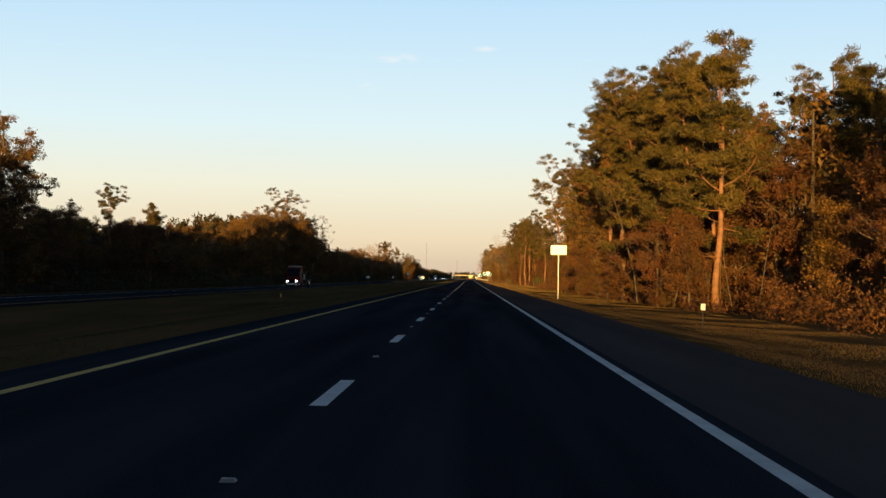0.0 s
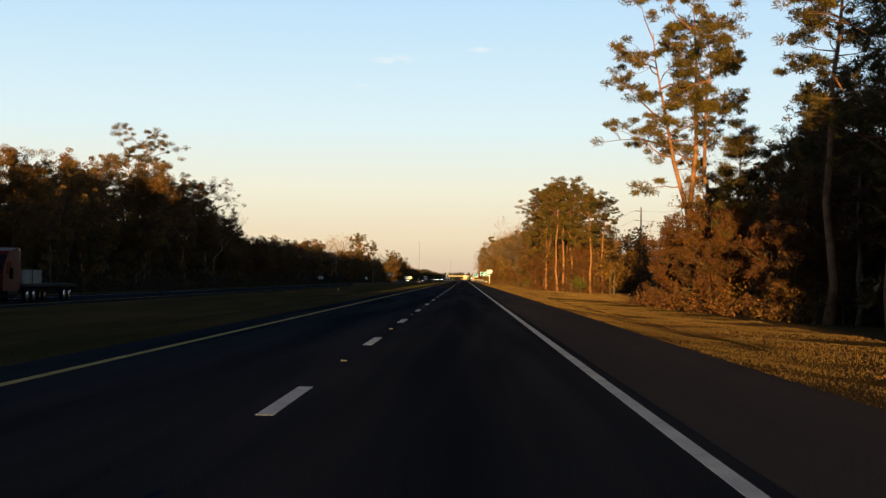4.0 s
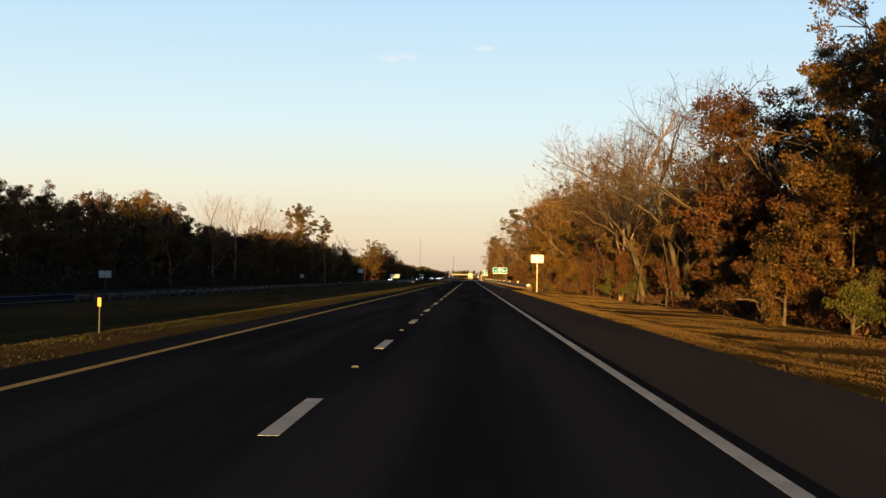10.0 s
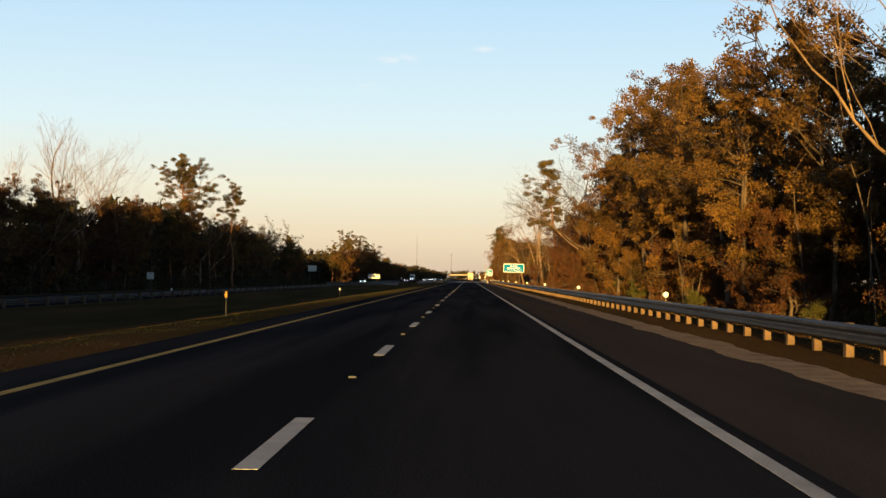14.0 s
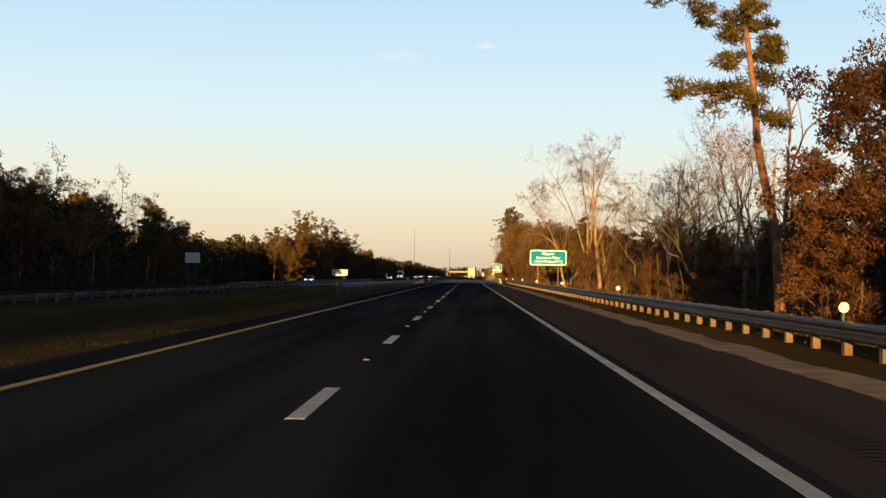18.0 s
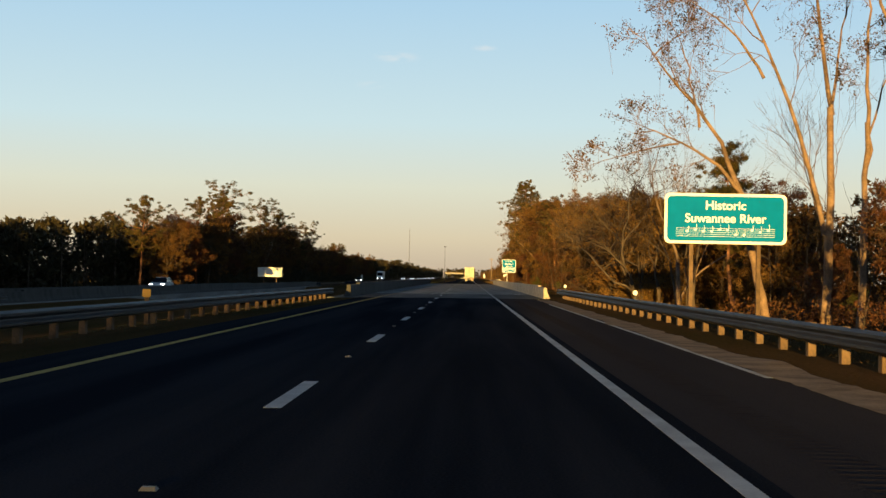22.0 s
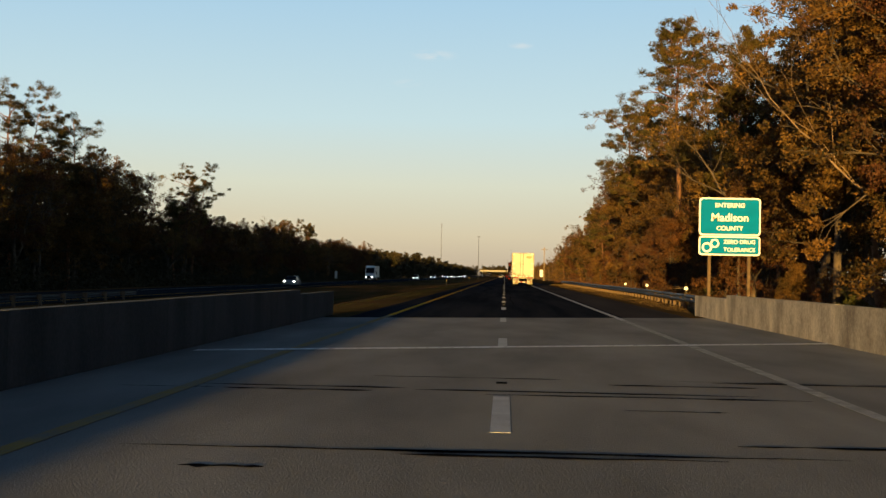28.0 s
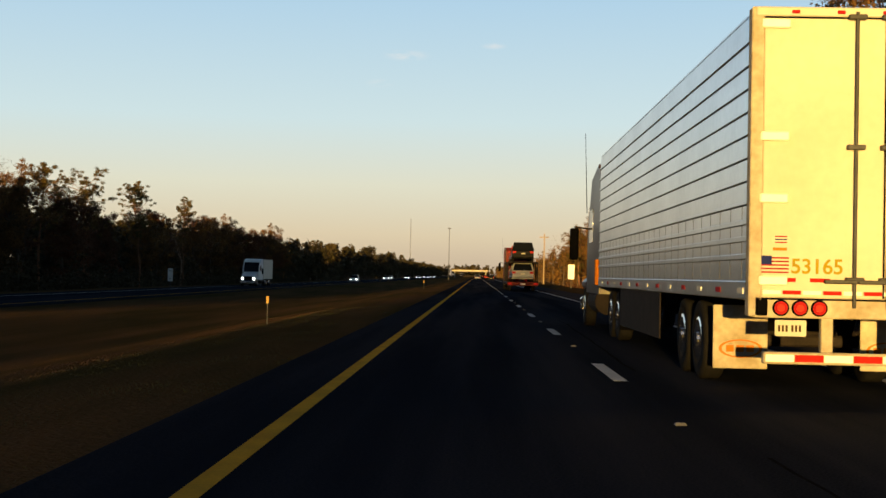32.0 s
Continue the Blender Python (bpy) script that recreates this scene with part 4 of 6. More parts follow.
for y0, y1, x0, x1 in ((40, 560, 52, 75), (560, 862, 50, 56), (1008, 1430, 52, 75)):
    woods("woods_west", -1, y0, y1, x0, x1, 1.6, 20, 0.80, left_h, SHADED_LEAF, "dense dark woods across the highway", (), 0.75)
woods("woods_west", -1, 884, 1010, 58, 84, 1.0, 22, 0.80, left_h, SHADED_LEAF, "dense dark woods along the river", (), 0.8)
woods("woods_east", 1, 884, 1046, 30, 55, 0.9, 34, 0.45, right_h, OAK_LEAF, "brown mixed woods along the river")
woods("woods_west_far", -1, 1430, 2600, 42, 66, 2.5, 20, 0.9, left_h, SHADED_LEAF, "distant woods along the highway")
# added out of view to block the low sun
woods("woods_west_behind", -1, -720, 60, 48, 70, 1.3, 10, 1.5, left_h, SHADED_LEAF, "unseen tall woods that shade the highway", (), 0.92)
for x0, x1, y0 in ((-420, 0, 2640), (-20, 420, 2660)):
    woods("woods_horizon", 1, y0, y0 + 60, x0, x1, 0.14, 8, 1.5, lambda y: 14.5, SHADED_LEAF, "low line of trees on the horizon")
undergrowth("undergrowth_east", 1, 60, 1400, 15.0, 26, 3.4, 4.2, BRUSH_LEAF, "tangled brown-green brush under the trees", ((884, 1042), (268, 366), (735, 866), (190, 230)), 34, 0.17)
undergrowth("thicket_east", 1, 226, 268, 18.8, 27, 9.0, 8.5, OAK_LEAF, "dense brown thicket behind the verge", (), 26, 0.20, 0.5, -0.9)
# this one's dark leaves paint the black shade of the recess
undergrowth("thicket_shaded", 1, 188, 230, 23.5, 30, 9.0, 9.0, SHADED_LEAF, "black shaded thicket in a recess of the woods", (), 26, 0.26, 0.5, -0.9)
undergrowth("undergrowth_pines", 1, 108, 191, 15.2, 20.5, 7.0, 6.5, BRUSH_LEAF, "dense brown brush between the pine trunks", (), 26, 0.18, 0.4, -0.6)
undergrowth("undergrowth_swamp", 1, 735, 884, 18, 32, 4.0, 2.4, BRUSH_LEAF, "low tangled brush under the bare trees", (), 26, 0.15)
undergrowth("undergrowth_clearing", 1, 262, 380, 38, 52, 4.0, 5.0, SHADED_LEAF, "dark brush behind the clearing", (), 24, 0.3)
undergrowth("undergrowth_west", -1, 0, 1500, 43, 50, 2.6, 7.0, SHADED_LEAF, "dark brush along the wood's edge", ((884, 1042),), 22, 0.28, 0.25, -0.5)
undergrowth("thicket_west", -1, 0, 1500, 49, 56, 2.4, 9.0, SHADED_LEAF, "solid dark thicket within the woods", ((884, 1010),), 22, 0.75, 0.6, -0.8)
canes("saplings_east", 92, 172, 14.5, 22, 26, 10, GREY_BARK, "thin grey stems between the pines")
canes("saplings_rail", 408, 735, 14.5, 21, 110, 9, GREY_BARK, "thin grey stems and canes behind the verge")
canes("saplings_swamp", 735, 884, 18.5, 34, 150, 7, GREY_BARK, "bare grey stems standing in the swamp")
canes("saplings_bridge", 930, 1230, 16, 22, 90, 9, GREY_BARK, "thin grey stems at the wood's edge")


def grass(name, x0, x1, y0, y1, per_m2, tall, wide, label, lean=0.9, mat=GRASS, gaps=()):
    """Leaning blades over a strip of the verge."""
    rng = np.random.default_rng(int(abs(x0) * 10 + y0))
    n = int((x1 - x0) * (y1 - y0) * per_m2)
    x, y = rng.uniform(x0, x1, n), rng.uniform(y0, y1, n)
    keep = np.ones(n, bool)
    for a, b in gaps:
        keep &= ~((y > a) & (y < b))
    x, y = x[keep], y[keep]
    z = np.array([ground_z(p, q) for p, q in zip(x, y)])
    n = len(x)
    patch = np.array([noise.noise((p * 0.5, q * 0.25, 1)) for p, q in zip(x, y)])
    h = tall * (0.45 + 0.8 * rng.random(n)) * np.clip(0.85 + 0.5 * patch, 0.4, 1.4)
    a = rng.uniform(0, math.pi, n)
    w = wide * (0.6 + 0.8 * rng.random(n))
    dx, dy = np.cos(a) * w, np.sin(a) * w
    lx, ly = rng.normal(size=n) * h * lean, rng.normal(size=n) * h * lean
    v = np.stack([np.stack([x - dx, y - dy, z - 0.02], 1), np.stack([x + dx, y + dy, z - 0.02], 1), np.stack([x + lx, y + ly, z + h], 1)], 1).reshape(-1, 3)
    return tagged(new(name, mesh_arrays(name, v, np.arange(3 * n).reshape(n, 3), mat)), label, "grass", kind="stuff")


grass("grass_verge", 6.15, 10.2, 20, 520, 180, 0.030, 0.010, "short tan winter grass beside the shoulder", 0.6)
grass("grass_verge_edge", 10.2, 15.5, 20, 520, 85, 0.045, 0.015, "rough tan grass towards the trees", 0.6)
grass("grass_clearing", 14.5, 30, 268, 368, 20, 0.14, 0.03, "rough grass in the clearing", 0.6)
grass("grass_verge_rail", 7.9, 13.0, 520, 880, 36, 0.06, 0.012, "rough grass behind the guardrail")
grass("grass_verge_far", 6.7, 13.5, 1048, 1200, 40, 0.05, 0.012, "rough grass beyond the bridge")
grass("grass_median", -8.5, -4.4, 20, 878, 45, 0.022, 0.012, "mown green-brown grass along the median", 1.2, GREEN_GRASS)
grass("grass_median_ditch", -14, -8.5, 20, 878, 12, 0.05, 0.025, "thin dead grass down the median's slope", 1.2, DEAD_GRASS)
grass("grass_median_far", -6.8, -4.3, 1044, 1195, 110, 0.011, 0.006, "mown green grass beside the median shoulder", 1.0, GREEN_GRASS)
grass("grass_median_far_slope", -8.6, -6.8, 1044, 1195, 60, 0.012, 0.010, "mown green grass down the median's slope", 1.0, GREEN_GRASS)
grass("grass_median_far_ditch", -15, -8.2, 1044, 1200, 45, 0.014, 0.014, "reddish dead grass in the median beyond the bridge", 1.2, DEAD_GRASS)
for model in PINES + OAKS + BARES + VEILS + SHRUBS:
    if model not in USED:
        for o in (*model.children_recursive, model):
            bpy.data.objects.remove(o)

# ---- bridge, rails and signs ----
STEEL = material("galvanised_steel", (0.065, 0.065, 0.07), (0.035, 0.035, 0.04), rough=0.5, spec=0.2, metal=0.1, scale=1.5, fine=25, bump=0.1, per_object=0.1)
POST_WOOD = material("weathered_post_wood", (0.165, 0.10, 0.055), (0.075, 0.05, 0.03), rough=0.9, scale=3, fine=30, bump=0.5, per_object=0.15)
SIGN_WHITE = material("white_sign_sheeting", (0.84, 0.86, 0.88), (0.79, 0.81, 0.83), rough=0.45, scale=2, fine=60, bump=0.0)
SIGN_GREEN = material("green_sign_sheeting", (0.0, 0.17, 0.40), (0.0, 0.15, 0.35), spec=0.05, rough=0.6, scale=2, fine=60, bump=0.0)
SIGN_BACK = material("aluminium_sign_back", (0.62, 0.62, 0.60), (0.5, 0.5, 0.48), rough=0.5, metal=0.3, scale=2, fine=30, bump=0.0)
AMBER = plain("amber_reflector", (0.55, 0.28, 0.02), 0.5)
TAR = material("tar", (0.010, 0.010, 0.011), (0.018, 0.018, 0.019), rough=0.8, scale=2, fine=20, bump=0.0, spec=0.0)
GRIME = material("sand_strip", (0.46, 0.34, 0.23), (0.24, 0.18, 0.13), rough=0.95, scale=1.6, fine=12, bump=0.8, bump_dist=0.03, spec=0.0)
POLE_WOOD = material("utility_pole_wood", (0.30, 0.22, 0.15), (0.2, 0.15, 0.1), rough=0.95, scale=2, fine=20)

BEAM_W = [(0, 0.0), (0.03, 0.012), (0.085, 0.045), (0.085, 0.09), (0.01, 0.135), (0.0, 0.155), (0.01, 0.175), (0.085, 0.22), (0.085, 0.265), (0.03, 0.298), (0, 0.31)]


def beam_mesh(length):
    prof = [(a, b) for a, b in BEAM_W] + [(a - 0.008, b) for a, b in reversed(BEAM_W)]
    return fix(Shape().extrude(prof, 0, length).mesh("rail_panel", STEEL))


RAIL_PANEL = beam_mesh(3.84)
RAIL_POST = fix(Shape().rbox(-0.07, 0.07, -0.09, 0.09, -0.55, 0.62, 0.012).mesh("rail_post", POST_WOOD))
RAIL_BLOCK = fix(Shape().rbox(-0.07, 0.07, -0.07, 0.07, 0.33, 0.61, 0.01).mesh("spacer_block", POST_WOOD))


def guardrail(label, path, face, z=0.0, post_step=1):
    """A steel rail on wooden posts along (x, y) points; face: the side, -1 or 1 in x, on which the rail hangs."""
    root = thing("guardrail", label, "guardrail", pose(path[0][0], path[0][1], z))
    ox, oy = path[0]
    for (xa, ya), (xb, yb) in zip(path, path[1:]):
        n = max(1, round(math.hypot(xb - xa, yb - ya) / 3.81))
        turn = math.degrees(math.atan2(-(xb - xa), yb - ya))
        for k in range(n):
            x, y = xa + (xb - xa) * k / n - ox, ya + (yb - ya) * k / n - oy
            ob = part("rail_panel", RAIL_PANEL, None, root)
            ob.matrix_basis = pose(x + face * 0.10, y, 0.32, 0, 0, turn) @ Matrix.Diagonal((face, 1, 1, 1))
            for j in range(post_step):
                yy = y + 1.905 * j
                ob = part("rail_post", RAIL_POST, None, root)
                ob.location = (x - face * 0.10, yy, 0)
                ob = part("spacer_block", RAIL_BLOCK, None, root)
                ob.location = (x + face * 0.03, yy, 0)
    return root


guardrail("galvanised guardrail on lit wooden posts beside the shoulder", [(8.3, 519), (7.7, 536), (7.6, 884)], -1, 0, 2)
guardrail("galvanised guardrail on wooden posts beyond the bridge", [(7.5, 1047), (8.3, 1075), (8.6, 1190)], -1, 0, 2)
guardrail("galvanised guardrail on wooden posts along the median", [(-8.0, 765), (-6.3, 826), (-5.9, 876)], 1, -0.1, 2)
guardrail("galvanised guardrail beside the oncoming lanes", [(-25.6, 467), (-25.6, 880)], -1, OPP_Z - 0.02, 1)
guardrail("galvanised guardrail beyond the oncoming bridge", [(-25.9, 1044), (-25.9, 1090)], -1, OPP_Z - 0.02, 1)

JERSEY = [(0, 0), (0, 0.08), (-0.13, 0.30), (-0.19, 0.81), (-0.40, 0.81), (-0.40, 0)]


def barrier(label, x, y0, y1, face, z, mat):
    """Concrete parapet cast in panels; face: the side on which it slopes."""
    root = thing("concrete_barrier", label, "barrier", pose(x, y0, z))
    n = round((y1 - y0) / 6.1)
    length = (y1 - y0) / n
    prof = [(-face * a, b) for a, b in JERSEY]
    me = fix(Shape().extrude(prof, 0.003, length - 0.003).mesh("barrier_panel", mat))
    end = fix(Shape().extrude([(a, b * (0.86 if b > 0.5 else 1)) for a, b in prof], 0.012, length - 0.012).mesh("end_panel", mat))
    for k in range(n):
        ob = part("barrier_panel", end if k in (0, n - 1) else me, None, root)
        ob.location = (0, k * length, 0.002 * (k % 3))
    return root


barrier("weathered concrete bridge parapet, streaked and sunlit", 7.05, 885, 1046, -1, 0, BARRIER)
barrier("shaded concrete bridge parapet along the median", -5.45, 879, 1039, 1, 0, SHADED_MILDEW)
slab("bridge_deck_2", OPP_A - 1.2, OPP_B + 1.6, DECK_A, DECK_B + 6, OPP_Z - 0.004, DECK, "concrete deck of the oncoming bridge", "bridge deck", 0.9)
barrier("concrete parapet of the oncoming bridge", OPP_B + 1.0, 880, 1043, -1, OPP_Z, SHADED_MILDEW)
barrier("far concrete parapet of the oncoming bridge", OPP_A - 0.5, 880, 1043, 1, OPP_Z - 0.4, SHADED_MILDEW)

PIER = material("pier_concrete", (0.3, 0.29, 0.27), (0.22, 0.21, 0.2), scale=0.8, fine=12)
for yy in (907, 933, 959, 985, 1011):
    for cx, z in ((1.0, -0.9), (-33, -1.8)):
        root = thing("bridge_pier", "concrete pier under the bridge deck", "pier", pose(cx, yy, 0), "bridge piers")
        part("cap_beam", Shape().rbox(-6, 6, -0.6, 0.6, z - 1.1, z, 0.05), PIER, root)
        for xx in (-4, 4):
            part("column", Shape().tube([(xx, 0, z - 1.1), (xx, 0, -11)], [0.5, 0.5], 12), PIER, root)
WATER = plain("river_water", (0.02, 0.02, 0.015), 0.08, 0, 0.5)
structure("river_water", Shape().box(-2900, 2900, DECK_A + 8, DECK_B - 8, -8.0, -7.6), WATER, "dark still river under the bridge", "water")

# joints, stains and seams in the pavement
TOOTH = plain("joint_steel", (0.80, 0.79, 0.76), 0.6, 0.0)
for yj, z in ((899.2, 0.002), (1024.0, 0.002)):
    root = thing("expansion_joint", "toothed steel expansion joint across the bridge deck", "expansion joint", pose(0, yj, z), "expansion joints")
    for s in (-1, 1):
        sh = Shape()
        x = -4.8
        while x < 6.9:
            sh.add([(a, b + SKEW * a, 0.008) for a, b in ((x, s * 0.20), (x + 0.22, s * 0.20), (x + 0.22, s * 0.03), (x + 0.11, s * (-0.02)), (x, s * 0.03))], [(0, 1, 2, 3, 4)])
            x += 0.22
        part("toothed_plate", sh, TOOTH, root)
    part("joint_gap", Shape().add([(a, b + SKEW * a, 0.003) for a, b in ((-4.8, -0.12), (6.9, -0.12), (6.9, 0.12), (-4.8, 0.12))], [(0, 1, 2, 3)]), TAR, root)
srng = random.Random(3)
for k in range(230):
    y, x, w = srng.uniform(DECK_A + 30, DECK_B - 22), srng.uniform(-4.5, 5), srng.uniform(0.5, 3.8)
    e = srng.uniform(0.02, 0.07)
    w = min(w, 6.4 - x)
    v, n = [], 9
    for i in range(n):
        mid, half = y + 0.03 * (x + w * i / n) + srng.uniform(-0.02, 0.02), e * srng.uniform(0.25, 1.3) * (0.2 if i in (0, n - 1) else 1)
        v += [(x + w * i / (n - 1), mid - half, 0.002), (x + w * i / (n - 1), mid + half, 0.002)]
    part("tar_streak", Shape().add(v, [(2 * i, 2 * i + 2, 2 * i + 3, 2 * i + 1) for i in range(n - 1)]), TAR, deck)
for k in range(72, 86):
    y = k * CYCLE
    if DECK_A < y < DECK_B - 9:
        for a in (4.6, 5.4)[:srng.randrange(3)]:
            x0 = srng.uniform(-0.16, -0.06)
            strip("tar_patch", x0, x0 + srng.uniform(0.1, 0.26), y + a, y + a + srng.uniform(0.2, 0.6), TAR, deck, 0.003)
for y0, y1, x in ((1058, 1078, 0.42), (1083, 1101, 0.46), (1104, 1122, 0.40), (1126, 1134, 0.9), (1137, 1152, 0.44), (1160, 1180, 0.40)):
    v, y, xx = [], y0, x
    while y <= y1:
        xx += srng.uniform(-0.04, 0.04)
        half = srng.uniform(0.008, 0.028)
        v += [(xx - half, y, 0.003), (xx + half, y, 0.003)]
        y += 0.7
    part("sealed_crack", Shape().add(v, [(2 * i, 2 * i + 1, 2 * i + 3, 2 * i + 2) for i in range(len(v) // 2 - 1)]), TAR, road_north, "dark tar-sealed crack")
strip("worn_edge_stripe", 5.86, 5.96, 822, 868, WHITE_LINE, bpy.data.objects["shoulder_1"], -0.002)


def verge(name, x0, x1, y0, y1, seed, mat, label):
    """A ragged strip of sand washed over the shoulder's edge."""
    r = random.Random(seed)
    s, y = Shape(), y0
    pa = None
    while y <= y1:
        a, b = x0 + 0.16 * noise.noise((y * 0.35, seed, 0)) + r.uniform(-0.03, 0.03), x1 + 0.2 * noise.noise((y * 0.3, seed, 4)) + r.uniform(-0.04, 0.04)
        v = [(a, y, 0.004), (b, y, max(-0.004, ground_z(b, y) + 0.02))]
        if pa:
            s.add(pa + v, [(0, 1, 3, 2)])
        pa = v
        y += 0.4
    ob = tagged(new(name, s.mesh(name, mat)), label, "sand", kind="stuff")
    return ob


verge("sand_strip", 5.95, 6.75, 540, 880, 5, GRIME, "pale sand and crumbled pavement along the rail")
RUMBLE = material("rumble_groove", (0.05, 0.043, 0.041), (0.07, 0.058, 0.054), rough=0.95, spec=0.0)
s = Shape()
for k in range(1500):
    y = 560 + 0.21 * k
    s.add([(4.35, y, -0.0045), (4.75, y, -0.0045), (4.75, y + 0.10, -0.0045), (4.35, y + 0.10, -0.0045), (4.37, y + 0.05, -0.002), (4.73, y + 0.05, -0.002)], [(0, 1, 5, 4), (3, 4, 5, 2), (0, 4, 3), (1, 2, 5)])
tagged(new("rumble_strip", s.mesh("rumble_strip", RUMBLE)), "row of grooves milled into the shoulder", "rumble strip", kind="stuff")


def plate(w, h, t=0.012, r=0.06):
    """A sign panel with rounded corners in the x-z plane, centred."""
    pts = []
    for cx, cz, a0 in ((w / 2 - r, h / 2 - r, 0), (-w / 2 + r, h / 2 - r, 90), (-w / 2 + r, -h / 2 + r, 180), (w / 2 - r, -h / 2 + r, 270)):
        for k in range(5):
            a = radians(a0 + k * 22.5)
            pts.append((cx + r * math.cos(a), cz + r * math.sin(a)))
    return Shape().extrude(pts, -t / 2, t / 2)


def lettering(text, size, mat, parent, x, y, z, label="", flip=False):
    cu = bpy.data.curves.new("lettering", "FONT")
    cu.body, cu.size, cu.align_x, cu.align_y, cu.extrude, cu.offset = text, size, "CENTER", "CENTER", 0.003, size * 0.015
    tmp = new("tmp", cu)
    bpy.context.view_layer.update()
    me = bpy.data.meshes.new_from_object(tmp.evaluated_get(bpy.context.evaluated_depsgraph_get()))
    bpy.data.objects.remove(tmp)
    me.materials.append(mat)
    ob = new("lettering", me)
    ob.parent, ob.matrix_basis = parent, pose(x, y, z, 90, 0, 180 if flip else 0)
    if label:
        ob["label"] = label
    return ob


def sign(label, x, y, zc, w, h, posts, face, back=False, post_mat=None, post_r=0.035, r=0.06, name="road_sign", turn=0):
    """A panel on posts, facing the camera's side (-y); back: its plain back is what shows."""
    g = ground_z(x, y)
    root = thing(name, label, "sign", pose(x, y, g, 0, 0, turn))
    panel = part("panel", plate(w, h, 0.012, r), face, root)
    panel.location = (0, -post_r - 0.02, zc - g)
    for px in posts:
        part("post", Shape().rbox(px - post_r, px + post_r, -post_r, post_r, -0.4, zc - g + (h / 2 - 0.05 if not back else h / 2), 0.006), post_mat or STEEL, root)
        if back:
            for dz in (-0.3, 0.3):
                part("bracket", Shape().box(px - 0.12, px + 0.12, -post_r - 0.05, -post_r - 0.03, zc - g + dz * h - 0.03, zc - g + dz * h + 0.03), STEEL, root)
    for dz in (-0.35, 0.35):
        for px in posts:
            part("bolt", Shape().disc((px, -post_r - 0.03, zc - g + dz * h), (0, 1, 0), 0.012, 0.012, 6), STEEL, root)
    return root, panel


POST_WHITE = plain("white_post_paint", (0.78, 0.76, 0.70), 0.5)
sign("white rectangular road sign on a single pale post", 8.83, 116.8, 3.71, 1.30, 0.78, (0,), SIGN_WHITE, False, POST_WHITE)
sign("white rectangular road sign on a pale post by the rail's end", 8.91, 516.9, 3.42, 1.34, 0.84, (0,), SIGN_WHITE, False, POST_WHITE)
root, panel = sign("green river-name sign with white border on two wooden posts", 13.3, 861.6, 4.10, 5.45, 2.25, (-1.5, 1.5), SIGN_WHITE, False, POST_WOOD, 0.09, 0.25)
part("green_field", plate(5.20, 2.0, 0.004, 0.2), SIGN_GREEN, panel).location = (0, -0.012, 0)
lettering("Historic", 0.56, SIGN_WHITE, panel, 0, -0.018, 0.58)
lettering("Suwannee River", 0.56, SIGN_WHITE, panel, 0, -0.018, 0.0)
for k in range(5):
    part("staff_line", Shape().box(-2.2, 2.2, -0.020, -0.015, -0.80 + k * 0.09, -0.788 + k * 0.09), SIGN_WHITE, panel)
nrng = random.Random(11)
for k in range(11):
    nx, nz = -1.7 + k * 0.36, -0.78 + nrng.randrange(5) * 0.07
    part("note", Shape().disc((nx, -0.02, nz), (0, 1, 0), 0.055, 0.006, 10).box(nx + 0.04, nx + 0.058, -0.023, -0.017, nz, nz + 0.26), SIGN_WHITE, panel)
root, panel = sign("green county-line sign with white border above a smaller plate", 10.05, 1058.8, 4.095, 2.74, 1.70, (-0.88, 0.88), SIGN_WHITE, False, POST_WOOD, 0.07, 0.16)
part("green_field", plate(2.60, 1.56, 0.004, 0.12), SIGN_GREEN, panel).location = (0, -0.012, 0)
lettering("ENTERING", 0.28, SIGN_WHITE, panel, 0, -0.018, 0.50)
lettering("Madison", 0.50, SIGN_WHITE, panel, 0, -0.018, -0.05)
lettering("COUNTY", 0.28, SIGN_WHITE, panel, 0, -0.018, -0.53)
lower = part("lower_plate", plate(2.74, 0.87, 0.012, 0.14), SIGN_WHITE, root)
lower.matrix_basis = panel.matrix_basis @ Matrix.Translation((0, 0, -1.305))
part("green_field", plate(2.60, 0.73, 0.004, 0.1), SIGN_GREEN, lower).location = (0, -0.012, 0)
for cx, cz, r in ((-1.0, -0.08, 0.23), (-0.66, 0.10, 0.20)):
    ring = Shape()
    for k in range(24):
        ring.add([(cx + q * r * math.cos(c * math.pi / 12), -0.020, cz + q * r * math.sin(c * math.pi / 12)) for c in (k, k + 1) for q in (1, 0.62)], [(0, 1, 3, 2)])
    part("ring_emblem", ring, SIGN_WHITE, lower)
lettering("ZERO DRUG", 0.25, SIGN_WHITE, lower, 0.44, -0.018, 0.17)
lettering("TOLERANCE", 0.25, SIGN_WHITE, lower, 0.44, -0.018, -0.18)
sign("tall white speed-limit sign beside the shoulder", 7.9, 1273, 1.82, 0.66, 1.5, (0,), SIGN_WHITE, False, STEEL)
sign("bright back of a wide sign on two posts, for oncoming traffic", -38.7, 1062.5, 1.53, 5.0, 1.9, (-1.3, 1.3), SIGN_WHITE, True, POST_WOOD, 0.08)
sign("grey back of a sign facing the oncoming lanes", -39.6, 858, 3.25, 2.2, 1.5, (-0.6, 0.6), SIGN_BACK, True, STEEL, 0.05)
sign("small grey back of a sign facing the oncoming lanes", -39.6, 522, 1.0, 1.4, 0.8, (0,), SIGN_BACK, True, STEEL, 0.05)
sign("small back of a sign by the oncoming lanes", -39.6, 690, 1.0, 0.9, 0.9, (0,), SIGN_BACK, True, STEEL, 0.04)
